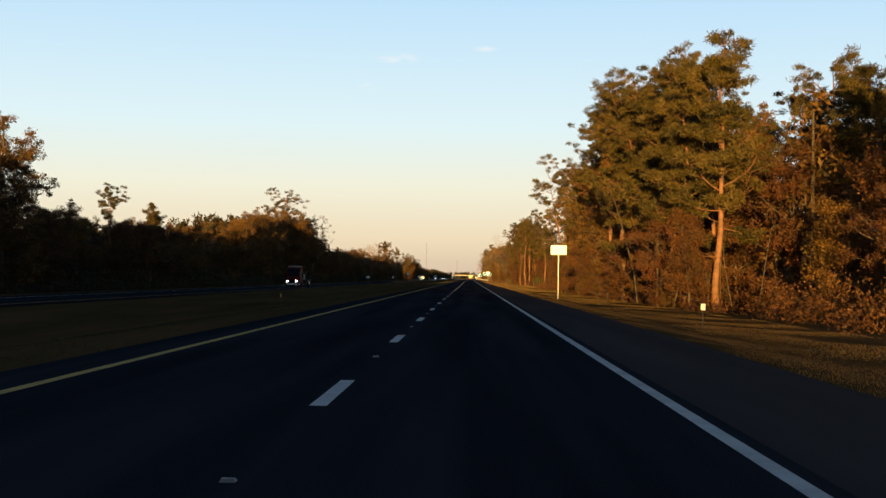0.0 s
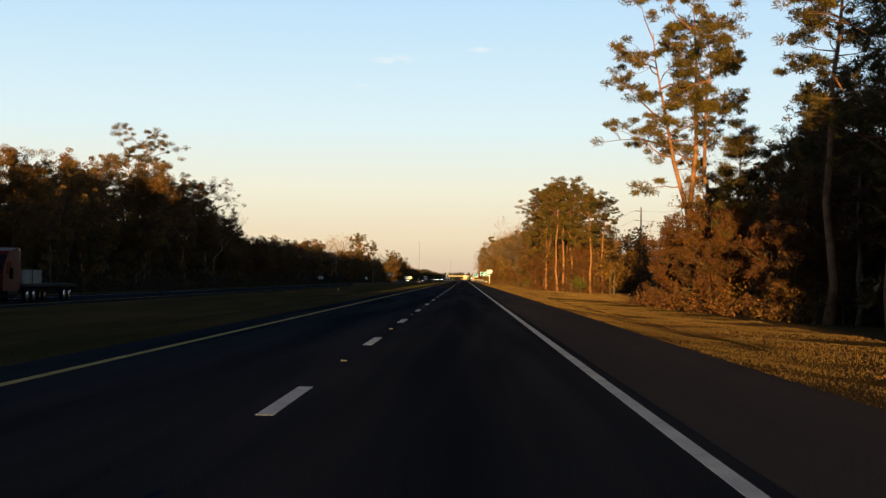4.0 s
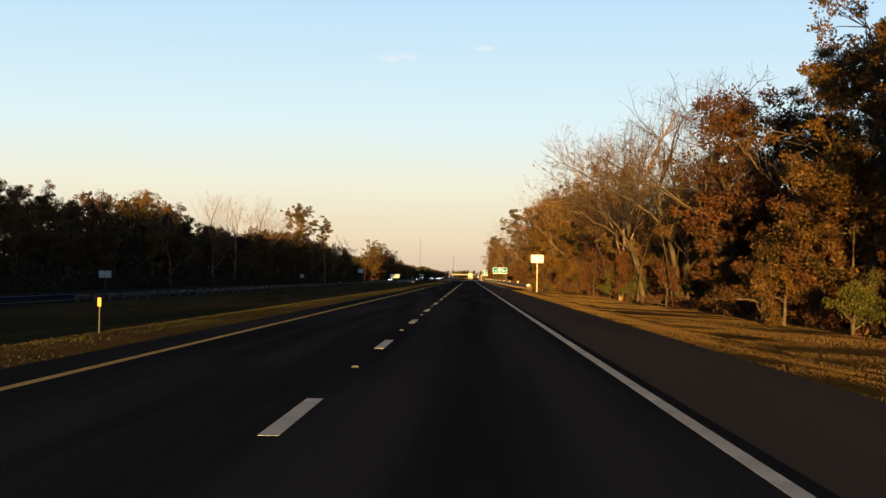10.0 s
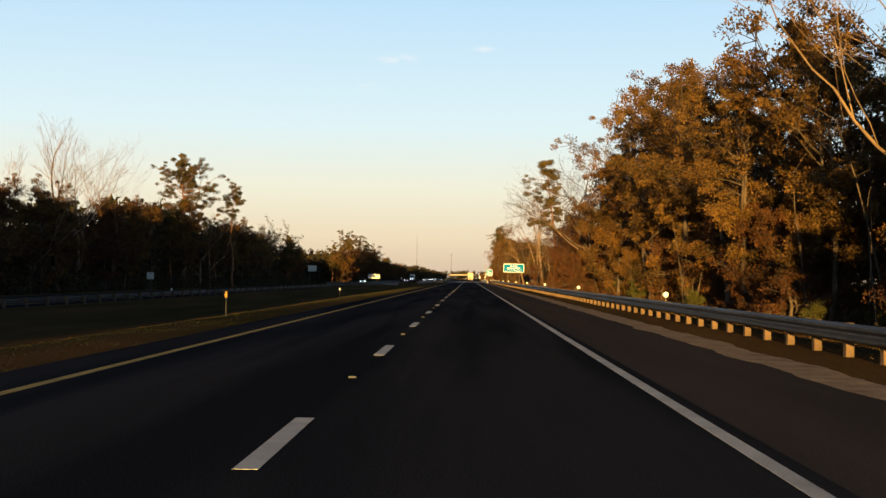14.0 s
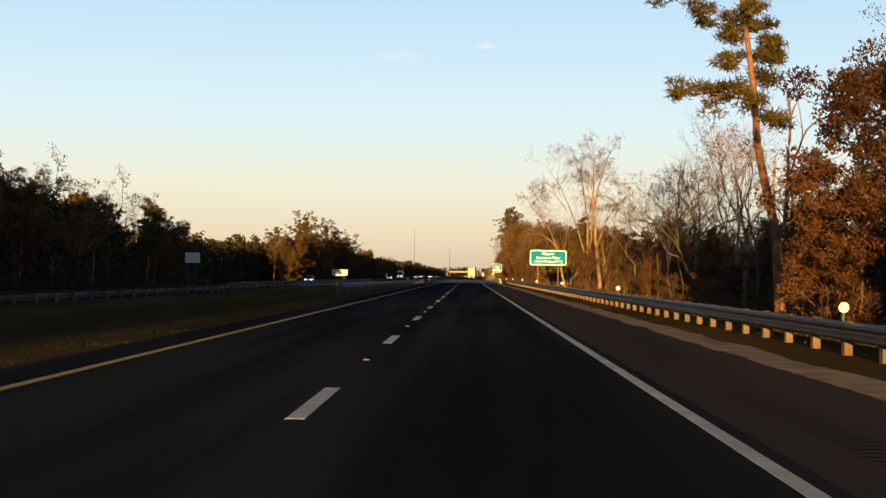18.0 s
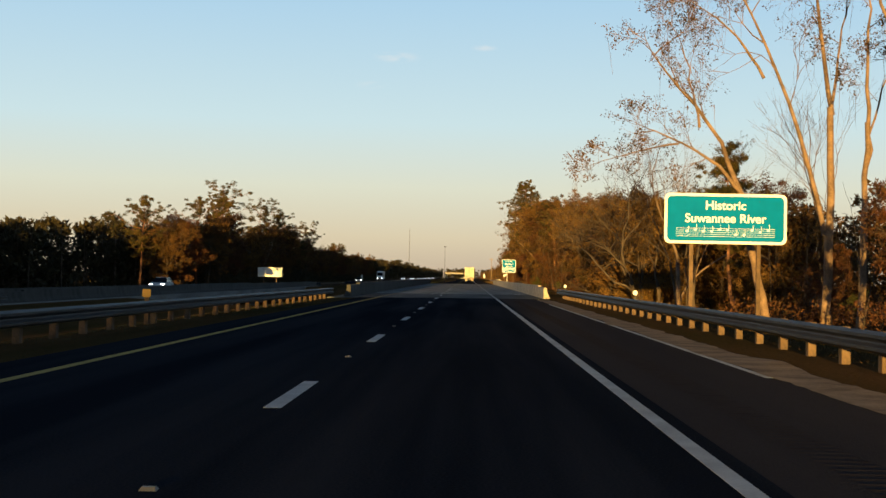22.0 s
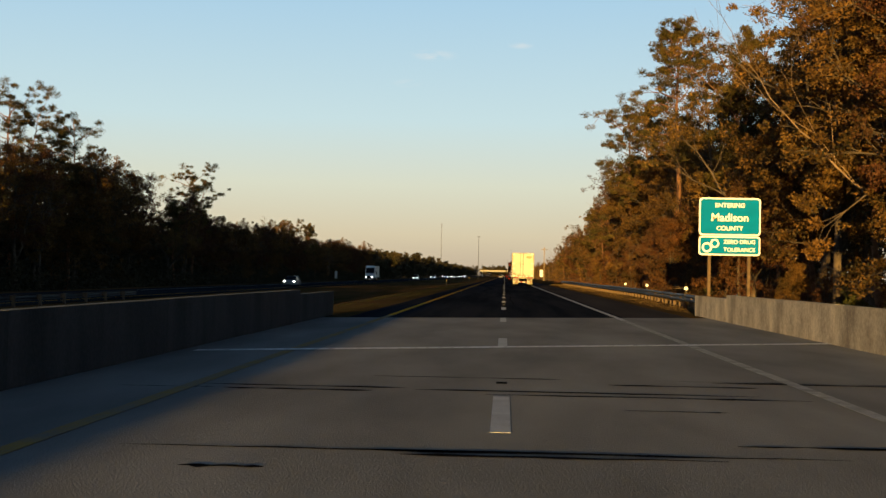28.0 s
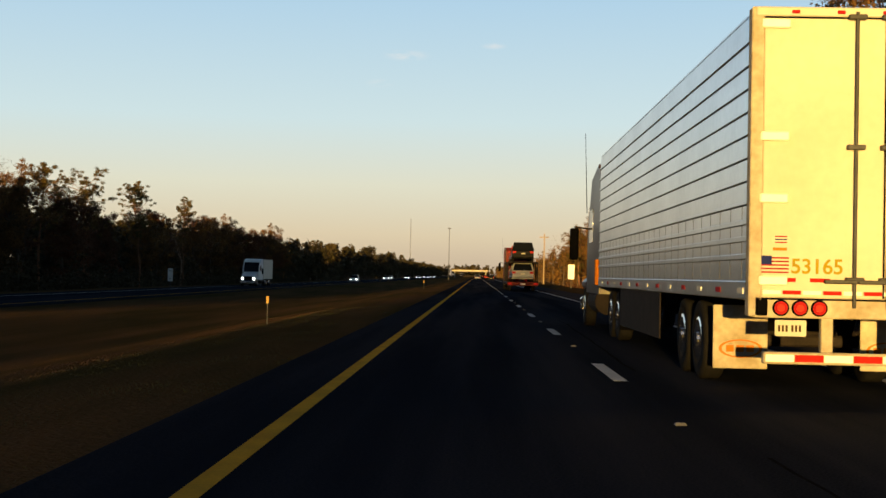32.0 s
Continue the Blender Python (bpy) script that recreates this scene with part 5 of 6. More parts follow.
sign("green exit sign back far along the oncoming lanes", -39.6, 1297, 0.6, 0.6, 1.6, (0,), SIGN_BACK, True, STEEL, 0.04)


def delineator(x, y, h, mat, label, w=0.09, post=None, hh=0.22):
    g = ground_z(x, y)
    root = thing("delineator_post", label, "delineator", pose(x, y, g), "delineator posts")
    part("stake", Shape().rbox(-0.016, 0.016, -0.012, 0.012, -0.3, h, 0.005), post or STEEL, root)
    part("reflector", Shape().rbox(-w / 2, w / 2, -0.035, -0.018, h - hh, h, 0.01), mat, root)


for x, y in ((-10.5, 92), (-9.8, 275), (-7.2, 410), (-7.0, 572), (-8.2, 1181), (-8.0, 1290)):
    delineator(x, y, 0.85, AMBER, "yellow delineator on a thin stake in the median grass")
for x, y in ((9.4, 55), (-25.0, 640), (-10, 640)):
    delineator(x, y, 0.9, SIGN_WHITE, "white delineator on a short stake", 0.16)
for k in range(12):
    y = 536.5 + 31.2 * k
    root = thing("rail_reflector", "round white reflector standing on the guardrail", "reflector", pose(7.60, y, 0.625), "rail reflectors")
    part("stem", Shape().box(-0.02, 0.02, -0.01, 0.01, 0, 0.16), STEEL, root)
    part("lens", Shape().disc((0, -0.02, 0.22), (0, 1, 0), 0.085, 0.02, 16), SIGN_WHITE, root)
for x, y in ((8.35, 1060), (8.45, 1090), (8.6, 1078)):
    root = thing("rail_reflector", "round white reflector standing on the guardrail", "reflector", pose(x - 0.02, y, 0.615), "rail reflectors")
    part("stem", Shape().box(-0.02, 0.02, -0.01, 0.01, 0, 0.16), STEEL, root)
    part("lens", Shape().disc((0, -0.02, 0.22), (0, 1, 0), 0.085, 0.02, 16), SIGN_WHITE, root)
root = thing("rail_end_marker", "pale reflective panel on the guardrail's end post", "reflector", pose(8.1, 519.2, 0))
part("panel", plate(0.34, 0.22, 0.01, 0.03), SIGN_WHITE, root).location = (0, -0.14, 0.52)
part("end_post", Shape().rbox(-0.07, 0.07, -0.1, 0.1, -0.3, 0.56, 0.015), POST_WOOD, root)
for x, y in ((-8.15, 763.6), (-6.6, 838)):
    root = thing("rail_end_marker", "small amber panel on the median guardrail", "reflector", pose(x, y, ground_z(x, y)))
    part("panel", plate(0.22, 0.22, 0.01, 0.03), AMBER, root).location = (0, -0.07, 0.80)
    part("end_post", Shape().rbox(-0.06, 0.06, -0.06, 0.06, -0.3, 0.92, 0.01), POST_WOOD, root)

# camera mast on the bridge
root = thing("camera_mast", "pale steel mast with solar panel and box by the parapet", "mast", pose(7.6, 991.2, -0.1))
part("pole", Shape().tube([(0, 0, 0), (0, 0, 3.0)], [0.055, 0.045], 10), POST_WHITE, root)
part("arm", Shape().tube([(0, 0, 2.95), (-0.75, -0.1, 2.6)], [0.06, 0.05], 8), POST_WHITE, root)
part("solar_panel", Shape().rbox(-0.8, -0.1, -0.25, 0.25, -0.02, 0.02, 0.005, pose(0, 0, 2.95, 0, -25, 0)), SIGN_BACK, root)
part("sensor_plate", Shape().rbox(-0.17, 0.17, -0.04, 0.04, -0.17, 0.17, 0.02, pose(-0.36, -0.05, 1.72, 0, 40, 0)), POST_WHITE, root)
part("camera_head", Shape().tube([(-0.02, 0, 1.92), (-0.22, -0.08, 1.90)], [0.08, 0.10], 10), POST_WHITE, root)
part("bracket", Shape().tube([(0, 0, 1.86), (-0.30, -0.03, 1.76)], [0.025, 0.025], 6), POST_WHITE, root)

# utility poles and wires in the clearing
POLES = [(33.8, 389, 15.6), (47, 330, 15.6), (26, 452, 15.6)]
wires = []
for x, y, h in POLES:
    g = ground_z(x, y)
    root = thing("utility_pole", "weathered wooden utility pole with three insulator arms", "utility pole", pose(x, y, g), "utility poles")
    part("pole", Shape().tube([(0, 0, -0.5), (0, 0, h)], [0.19, 0.12], 10), POLE_WOOD, root)
    for k, z in enumerate((h - 0.6, h - 2.3, h - 4.0)):
        part("insulator_arm", Shape().tube([(0, 0, z - 0.15), (-1.1, 0.4, z)], [0.05, 0.06], 6), STEEL, root)
WIRE = plain("wire", (0.04, 0.04, 0.04), 0.5)
for (xa, ya, ha), (xb, yb, hb) in ((POLES[1], POLES[0]), (POLES[0], POLES[2])):
    for dz in (0.6, 2.3, 4.0):
        a, b = Vector((xa - 1.1, ya + 0.4, ground_z(xa, ya) + ha - dz)), Vector((xb - 1.1, yb + 0.4, ground_z(xb, yb) + hb - dz))
        pts = [a.lerp(b, t / 10) - Vector((0, 0, 1.3 * 4 * (t / 10) * (1 - t / 10))) for t in range(11)]
        tagged(new("power_wire", Shape().tube(pts, [0.016] * 11, 4).mesh("power_wire", WIRE)), "thin sagging power wire between wooden poles", "wire", "power wires")
root = thing("utility_pole", "weathered wooden utility pole at the wood's edge", "utility pole", pose(13.4, 1431, -0.4), "utility poles")
part("pole", Shape().tube([(0, 0, -0.5), (0, 0, 11.5)], [0.18, 0.12], 10), POLE_WOOD, root)
part("cross_arm", Shape().box(-1.1, 1.1, -0.06, 0.06, 10.6, 10.8), POLE_WOOD, root)

root = thing("utility_pole", "tall weathered pole among the trees by the river", "utility pole", pose(59.5, 914, ground_z(59.5, 914)), "utility poles")
part("pole", Shape().tube([(0, 0, -0.5), (0, 0, 24 - ground_z(59.5, 914))], [0.32, 0.22], 10), POLE_WOOD, root)
part("pole_cap", Shape().tube([(0, 0, 23.9 - ground_z(59.5, 914)), (0, 0, 24.1 - ground_z(59.5, 914))], [0.25, 0.2], 10), STEEL, root)

# far things: mast, lamp, overpass
root = thing("radio_mast", "slender red and white lattice radio mast far off", "mast", pose(-101, 3000, -1))
for sx, sy in ((0.6, 0), (-0.5, 0.5), (-0.5, -0.5)):
    part("leg", Shape().tube([(sx, sy, 0), (sx * 0.7, sy * 0.7, 84)], [0.14, 0.1], 5), STEEL, root)
s = Shape()
for k in range(42):
    s.tube([(0.6, 0, 2 * k), (-0.5, 0.5, 2 * k + 2)], [0.06, 0.06], 3, False).tube([(0.6, 0, 2 * k + 2), (-0.5, -0.5, 2 * k)], [0.06, 0.06], 3, False)
part("bracing", s, STEEL, root)
root = thing("high_mast_lamp", "tall grey light mast in the median", "lamp", pose(-16, 1770, -1.2))
part("pole", Shape().tube([(0, 0, 0), (0, 0, 26)], [0.2, 0.1], 10), STEEL, root)
part("lamp_ring", Shape().disc((0, 0, 25.6), (0, 0, 1), 0.9, 0.35, 14), STEEL, root)
root = thing("overpass", "pale concrete road bridge crossing the highway far off", "bridge", pose(0, 2560, 0))
part("girder", Shape().rbox(-30, 10, -6, 6, 5.2, 6.3, 0.05), DECK, root)
for yy in (-6, 5.7):
    part("parapet", Shape().box(-30, 10, yy, yy + 0.3, 6.3, 7.2), BARRIER, root)
for xx in (-27, 8):
    part("column", Shape().tube([(xx, 0, -1.5), (xx, 0, 5.2)], [0.7, 0.7], 10), PIER, root)

# ---- vehicles ----
TRUCK_WHITE = material("white_trailer_paint", (0.52, 0.50, 0.43), (0.45, 0.42, 0.35), rough=0.5, scale=0.8, fine=9, bump=0.03, spec=0.2)
WORN_TRIM = material("weathered_white_trim", (0.47, 0.43, 0.35), (0.28, 0.23, 0.16), rough=0.65, scale=2.2, fine=14, bump=0.05, spec=0.1)
SIDE_STEEL = material("ribbed_trailer_side", (0.84, 0.85, 0.88), (0.70, 0.71, 0.74), rough=0.28, metal=0.85, scale=0.8, fine=9, bump=0.04)
RIB = plain("side_groove", (0.05, 0.05, 0.055), 0.6)
RUBBER = material("tyre_rubber", (0.009, 0.009, 0.009), (0.016, 0.015, 0.015), rough=0.9, scale=6, fine=40, spec=0.05)
CHROME = plain("polished_rim", (0.85, 0.85, 0.87), 0.18, 1.0)
BLACK = plain("black_plastic", (0.003, 0.003, 0.0035), 0.6, 0, 0.0)
CHASSIS = material("dark_chassis", (0.014, 0.012, 0.011), (0.028, 0.022, 0.02), rough=0.85, spec=0.1)
RED_LAMP = plain("red_lamp", (0.24, 0.006, 0.005), 0.4, 0, 0.05, 0.25)
LAMP_CORE = plain("lamp_core", (0.42, 0.03, 0.02), 0.4, 0, 0.05)
RED_TAPE = plain("red_tape", (0.33, 0.012, 0.008), 0.6, 0, 0.05)
WHITE_TAPE = plain("white_tape", (0.85, 0.83, 0.78), 0.35)
ORANGE = plain("orange_mark", (0.45, 0.14, 0.012), 0.6, 0, 0.05)
GOLD = plain("gold_number", (0.26, 0.19, 0.008), 0.6, 0, 0.05)
FLAG_BLUE = plain("flag_blue", (0.012, 0.02, 0.12), 0.6, 0, 0.05)
FLAG_RED = plain("flag_red", (0.25, 0.02, 0.02), 0.6, 0, 0.05)
HEADLAMP = plain("lit_headlamp", (1.0, 0.95, 0.85), 0.2, 0, 0.5, 6.0)
GLASS = plain("dark_glass", (0.006, 0.007, 0.009), 0.06, 0, 0.2)
PLATE = plain("plate_white", (0.48, 0.47, 0.42), 0.6, 0, 0.1)
PLATE_INK = plain("plate_ink", (0.06, 0.035, 0.015), 0.6, 0, 0.05)


def wheel_meshes(r, w, name="wheel"):
    t = Shape()
    prof = [(0.55 * r, -w / 2), (0.93 * r, -w / 2), (r, -w * 0.38), (r, w * 0.38), (0.93 * r, w / 2), (0.55 * r, w / 2)]
    n = 24
    for k in range(n):
        a = 2 * math.pi * k / n
        t.v += [(x, q * math.cos(a), q * math.sin(a)) for q, x in prof]
    m = len(prof)
    t.f += [(k * m + i, k * m + (i + 1) % m, ((k + 1) % n) * m + (i + 1) % m, ((k + 1) % n) * m + i) for k in range(n) for i in range(m)]
    rim = Shape().tube([(-w * 0.54, 0, 0), (-w * 0.50, 0, 0), (w * 0.50, 0, 0), (w * 0.54, 0, 0)], [r * 0.50, r * 0.57, r * 0.57, r * 0.50], 20)
    rim.tube([(-w * 0.62, 0, 0), (w * 0.62, 0, 0)], [r * 0.18, r * 0.18], 12)
    return fix(t.mesh("tyre", RUBBER, True)), fix(rim.mesh("rim", CHROME))


BIG_WHEEL, CAR_WHEEL = wheel_meshes(0.51, 0.28), wheel_meshes(0.34, 0.21)


def wheel(parent, x, y, r, meshes):
    w = new("wheel")
    w.parent, w.location = parent, (x, y, r)
    part("tyre", meshes[0], None, w)
    part("rim", meshes[1], None, w)


def tractor(root, y, paint, orange=False):
    """A sleeper cab facing +y whose back wall is at y."""
    part("cab", Shape().extrude([(y, 0.9), (y, 3.6), (y + 0.5, 3.95), (y + 2.2, 3.7), (y + 3.0, 2.75), (y + 3.3, 2.0), (y + 3.3, 0.9)], -1.22, 1.22, "x"), paint, root)
    part("hood", Shape().extrude([(y + 3.3, 0.6), (y + 3.3, 1.95), (y + 5.0, 1.65), (y + 5.4, 1.35), (y + 5.4, 0.6)], -0.95, 0.95, "x"), paint, root)
    part("windscreen", Shape().extrude([(y + 2.42, 3.40), (y + 3.02, 2.70), (y + 3.30, 2.05), (y + 3.32, 2.05), (y + 3.05, 2.72), (y + 2.45, 3.42)], -1.08, 1.08, "x"), GLASS, root)
    part("front_bumper", Shape().rbox(-1.2, 1.2, y + 5.2, y + 5.6, 0.35, 0.75, 0.06), CHROME, root)
    part("grille", Shape().rbox(-0.6, 0.6, y + 5.38, y + 5.44, 0.75, 1.4, 0.03), BLACK, root)
    for fx in (-0.45, 0.3):
        part("frame_rail", Shape().box(fx, fx + 0.15, y - 4.2, y + 5, 0.72, 0.98), CHASSIS, root)
    for s in (-1, 1):
        part("fuel_tank", Shape().tube([(s * 0.95, y + 0.4, 0.72), (s * 0.95, y + 2.4, 0.72)], [0.32, 0.32], 16), CHASSIS, root)
        part("side_window", Shape().box(s * 1.223, s * 1.226, y + 1.7, y + 2.7, 2.15, 2.95), GLASS, root)
        part("fender", Shape().rbox(min(s * 0.85, s * 1.2), max(s * 0.85, s * 1.2), y + 3.7, y + 5.1, 0.95, 1.25, 0.1), paint, root)
        part("headlamp", Shape().rbox(min(s * 0.66, s * 0.95), max(s * 0.66, s * 0.95), y + 5.38, y + 5.45, 0.95, 1.2, 0.03), HEADLAMP, root)
        mirror = part("mirror", Shape().rbox(-0.11, 0.11, -0.08, 0.08, -0.40, 0.40, 0.03), BLACK, root)
        mirror.location = (s * 1.60, y + 2.75, 2.12)
        part("mirror_arm", Shape().tube([(s * 1.2, y + 2.8, 2.5), (s * 1.60, y + 2.75, 2.55)], [0.025, 0.025], 6), CHASSIS, root)
        part("exhaust_stack", Shape().tube([(s * 1.12, y - 0.15, 1.2), (s * 1.12, y - 0.15, 3.9)], [0.07, 0.07], 10), CHROME, root)
        part("mudflap", Shape().box(s * 0.55 if s > 0 else -1.2, 1.2 if s > 0 else -0.55, y - 4.25, y - 4.23, 0.25, 0.85), BLACK, root)
        part("tail_lamp", Shape().box(s * 0.6 if s > 0 else -0.85, 0.85 if s > 0 else -0.6, y - 4.28, y - 4.25, 0.86, 0.98), RED_LAMP, root)
        wheel(root, s * 1.03, y + 4.35, 0.51, BIG_WHEEL)
        for yy in (-1.9, -3.25):
            wheel(root, s * 1.0, y + yy, 0.51, BIG_WHEEL)
    if orange:
        part("marker_lamp", Shape().rbox(-1.30, -1.22, y + 0.1, y + 0.4, 1.1, 1.7, 0.02), ORANGE, root)
    part("antenna", Shape().tube([(-1.3, y + 2.6, 2.9), (-1.38, y + 2.5, 4.9)], [0.012, 0.006], 5), BLACK, root)


def trailer_truck(x, y):
    L, W, Z0, Z1 = 15.7, 1.30, 1.12, 4.02
    root = thing("semi_truck", "white box trailer truck with ribbed steel sides, sunlit rear doors", "truck", pose(x, y, 0))
    part("box_body", Shape().rbox(-W + 0.01, W - 0.01, 0.06, L, Z0, Z1 - 0.02, 0.02), TRUCK_WHITE, root)
    part("roof_cap", Shape().rbox(-W, W, 0.0, L + 0.01, Z1 - 0.05, Z1, 0.015), SIDE_STEEL, root)
    # ribbed sides
    for s in (-1, 1):
        side = part("side_skin", Shape().box(min(s * W, s * (W + 0.012)), max(s * W, s * (W + 0.012)), 0.12, L - 0.02, Z0 + 0.14, Z1 - 0.06), SIDE_STEEL, root, "polished ribbed steel skin")
        for k in range(9):
            z = Z0 + 0.95 + 0.235 * k
            if z < Z1 - 0.1:
                part("rib", Shape().rbox(min(s * (W + 0.010), s * (W + 0.030)), max(s * (W + 0.010), s * (W + 0.030)), 0.14, L - 0.04, z - 0.02, z + 0.012, 0.004), SIDE_STEEL, side)
                part("groove", Shape().box(min(s * W, s * (W + 0.015)), max(s * W, s * (W + 0.015)), 0.14, L - 0.04, z - 0.033, z - 0.021), RIB, side)
        for z in (Z0 + 0.75, Z0 + 0.58, Z0 + 0.40):
            part("rub_rail", Shape().rbox(min(s * (W + 0.01), s * (W + 0.035)), max(s * (W + 0.01), s * (W + 0.035)), 0.14, L - 0.04, z - 0.03, z + 0.03, 0.008), SIDE_STEEL, side)
        for k in range(26):
            yy = 0.45 + 0.59 * k
            part("panel_seam", Shape().box(min(s * W, s * (W + 0.0145)), max(s * W, s * (W + 0.0145)), yy, yy + 0.012, Z0 + 0.16, Z0 + 0.92), RIB, side)
        part("bottom_rail", Shape().rbox(min(s * W, s * (W + 0.025)), max(s * W, s * (W + 0.025)), 0.1, L, Z0 - 0.04, Z0 + 0.15, 0.01), SIDE_STEEL, root)
        for k in range(13):
            yy = 0.3 + 1.2 * k
            part("side_tape", Shape().box(min(s * (W + 0.024), s * (W + 0.029)), max(s * (W + 0.024), s * (W + 0.029)), yy, yy + 0.28, Z0 + 0.02, Z0 + 0.08), RED_TAPE if k % 2 else WHITE_TAPE, root)
        part("side_skirt", Shape().box(min(s * (W - 0.03), s * (W - 0.01)), max(s * (W - 0.03), s * (W - 0.01)), 6.4, 11.6, 0.38, Z0 - 0.03), CHASSIS, root)
        for yy in (3.75, 5.0):
            wheel(root, s * 1.03, yy, 0.51, BIG_WHEEL)
        flap = part("mudflap", Shape().rbox(s * 0.55 if s > 0 else -1.2, 1.2 if s > 0 else -0.55, 2.55, 2.58, 0.22, 0.98, 0.01), WORN_TRIM, root, "dusty white mudflap with an orange oval mark")
        mark = Shape()
        for k in range(24):
            mark.add([(s * 0.875 + q * 0.26 * math.cos(c * math.pi / 12), 2.545, 0.46 + q * 0.11 * math.sin(c * math.pi / 12)) for c in (k, k + 1) for q in (1, 0.86)], [(0, 1, 3, 2)])
        part("flap_mark", mark, ORANGE, flap)
        for k in range(3):
            part("mark_bar", Shape().box(s * 0.875 - 0.17 + 0.12 * k, s * 0.875 - 0.08 + 0.12 * k, 2.543, 2.547, 0.42, 0.50), ORANGE, flap)
        for k in range(3):
            bx = s * (1.02 - 0.19 * k)
            lamp = part("tail_lamp", Shape().disc((bx, -0.035, 1.01), (0, 1, 0), 0.066, 0.03, 18), RED_LAMP, root)
            part("lamp_ring", Shape().disc((bx, -0.03, 1.01), (0, 1, 0), 0.082, 0.026, 18), BLACK, lamp)
            part("lamp_core", Shape().disc((bx, -0.052, 1.01), (0, 1, 0), 0.036, 0.006, 14), LAMP_CORE, lamp)
        part("corner_lamp", Shape().rbox(s * 1.15 if s > 0 else -1.26, 1.26 if s > 0 else -1.15, -0.04, -0.01, 0.93, 1.09, 0.01), BLACK, root)
        part("corner_post", Shape().rbox(s * 1.21 if s > 0 else -1.338, 1.338 if s > 0 else -1.21, -0.02, 0.145, Z0 - 0.2, Z1, 0.012), WORN_TRIM, root, "weathered corner post")
        for z in (3.85, 2.72, 2.10, 1.28):
            part("hinge", Shape().rbox(s * 0.96 if s > 0 else -1.24, 1.24 if s > 0 else -0.96, -0.045, -0.012, z - 0.045, z + 0.045, 0.012), WHITE_TAPE, root, "bright steel door hinge")
    # rear doors
    for x0, x1 in ((-1.21, -0.005), (0.005, 1.21)):
        door = part("rear_door", Shape().rbox(x0, x1, 0.0, 0.055, Z0 - 0.02, Z1 - 0.09, 0.012), TRUCK_WHITE, root)
        for k in range(3):
            part("tape_band", Shape().box(x0 + 0.14 + 0.34 * k, x0 + 0.34 + 0.34 * k, -0.006, -0.002, 1.27, 1.31), RED_TAPE, door)
    for xx in (-0.30, 0.03):
        rod = part("lock_rod", Shape().tube([(xx, -0.05, Z0 - 0.1), (xx, -0.05, Z1 - 0.05)], [0.018, 0.018], 8), STEEL, root)
        for z in (1.30, 2.62, 3.92):
            part("rod_bracket", Shape().rbox(xx - 0.09, xx + 0.09, -0.075, -0.01, z - 0.025, z + 0.025, 0.008), STEEL, rod)
        part("lock_handle", Shape().rbox(xx - 0.30, xx + 0.02, -0.09, -0.055, 1.26, 1.30, 0.008, pose(0, 0, 0)), STEEL, rod)
    part("door_header", Shape().rbox(-1.3, 1.3, -0.03, 0.08, Z1 - 0.1, Z1, 0.015), TRUCK_WHITE, root)
    part("rear_sill", Shape().rbox(-1.28, 1.28, -0.02, 0.12, 0.91, Z0, 0.012), WORN_TRIM, root)
    # dark strips that draw the gaps round the doors
    for xa, xb, za, zb in ((-1.222, -1.21, Z0, Z1 - 0.1), (1.21, 1.222, Z0, Z1 - 0.1), (-0.007, 0.007, Z0, Z1 - 0.1), (-1.21, 1.21, Z0 - 0.03, Z0 - 0.012), (-1.21, 1.21, Z1 - 0.112, Z1 - 0.098)):
        part("door_seal", Shape().box(xa, xb, -0.026 if za > Z0 + 1 or zb < Z0 else -0.004, 0.02, za, zb), BLACK, root)
    for k in range(5):
        part("roof_marker", Shape().rbox(-0.95 + 0.45 * k, -0.87 + 0.45 * k, -0.05, -0.028, Z1 - 0.07, Z1 - 0.035, 0.008), RED_LAMP, root)
    for k in range(12):
        part("sill_tape", Shape().box(-1.2 + 0.2 * k, -1.02 + 0.2 * k, -0.024, -0.021, 1.20 - 0.055, 1.20 - 0.015), RED_TAPE if k % 2 else WHITE_TAPE, root)
    # impact guard
    guard = part("impact_guard", Shape().rbox(-1.18, 1.18, -0.02, 0.10, 0.45, 0.57, 0.015), WORN_TRIM, root)
    for k in range(8):
        part("guard_tape", Shape().box(-1.16 + 0.29 * k, -0.88 + 0.29 * k, -0.026, -0.022, 0.475, 0.545), RED_TAPE if k % 2 else WHITE_TAPE, guard)
    for xx in (-0.55, 0.55):
        part("guard_upright", Shape().rbox(xx - 0.06, xx + 0.06, 0.0, 0.09, 0.57, 0.93, 0.01), WORN_TRIM, root)
    plate_ob = part("number_plate", plate(0.31, 0.16, 0.006, 0.015), PLATE, root)
    plate_ob.location = (-0.92, -0.03, 0.81)
    for k in range(6):
        x0 = -0.125 + 0.037 * k + (0.02 if k > 2 else 0)
        part("plate_bar", Shape().box(x0, x0 + 0.022, -0.008, -0.004, -0.035, 0.03), PLATE_INK, plate_ob)
    # marks on the doors
    ring = Shape()
    for k in range(40):
        a, b = k * math.pi / 20, (k + 1) * math.pi / 20
        ring.add([(0.70 + q * 0.36 * math.cos(t), -0.006, 3.52 + q * 0.145 * math.sin(t)) for t in (a, b) for q in (1, 0.88)], [(0, 1, 3, 2)])
    part("oval_mark", ring, ORANGE, root, "orange oval mark outline")
    for k in range(3):
        part("mark_bar", Shape().extrude([(0.44 + 0.17 * k, 3.45), (0.58 + 0.17 * k, 3.45), (0.62 + 0.17 * k, 3.59), (0.48 + 0.17 * k, 3.59)], -0.008, -0.003), ORANGE, root)
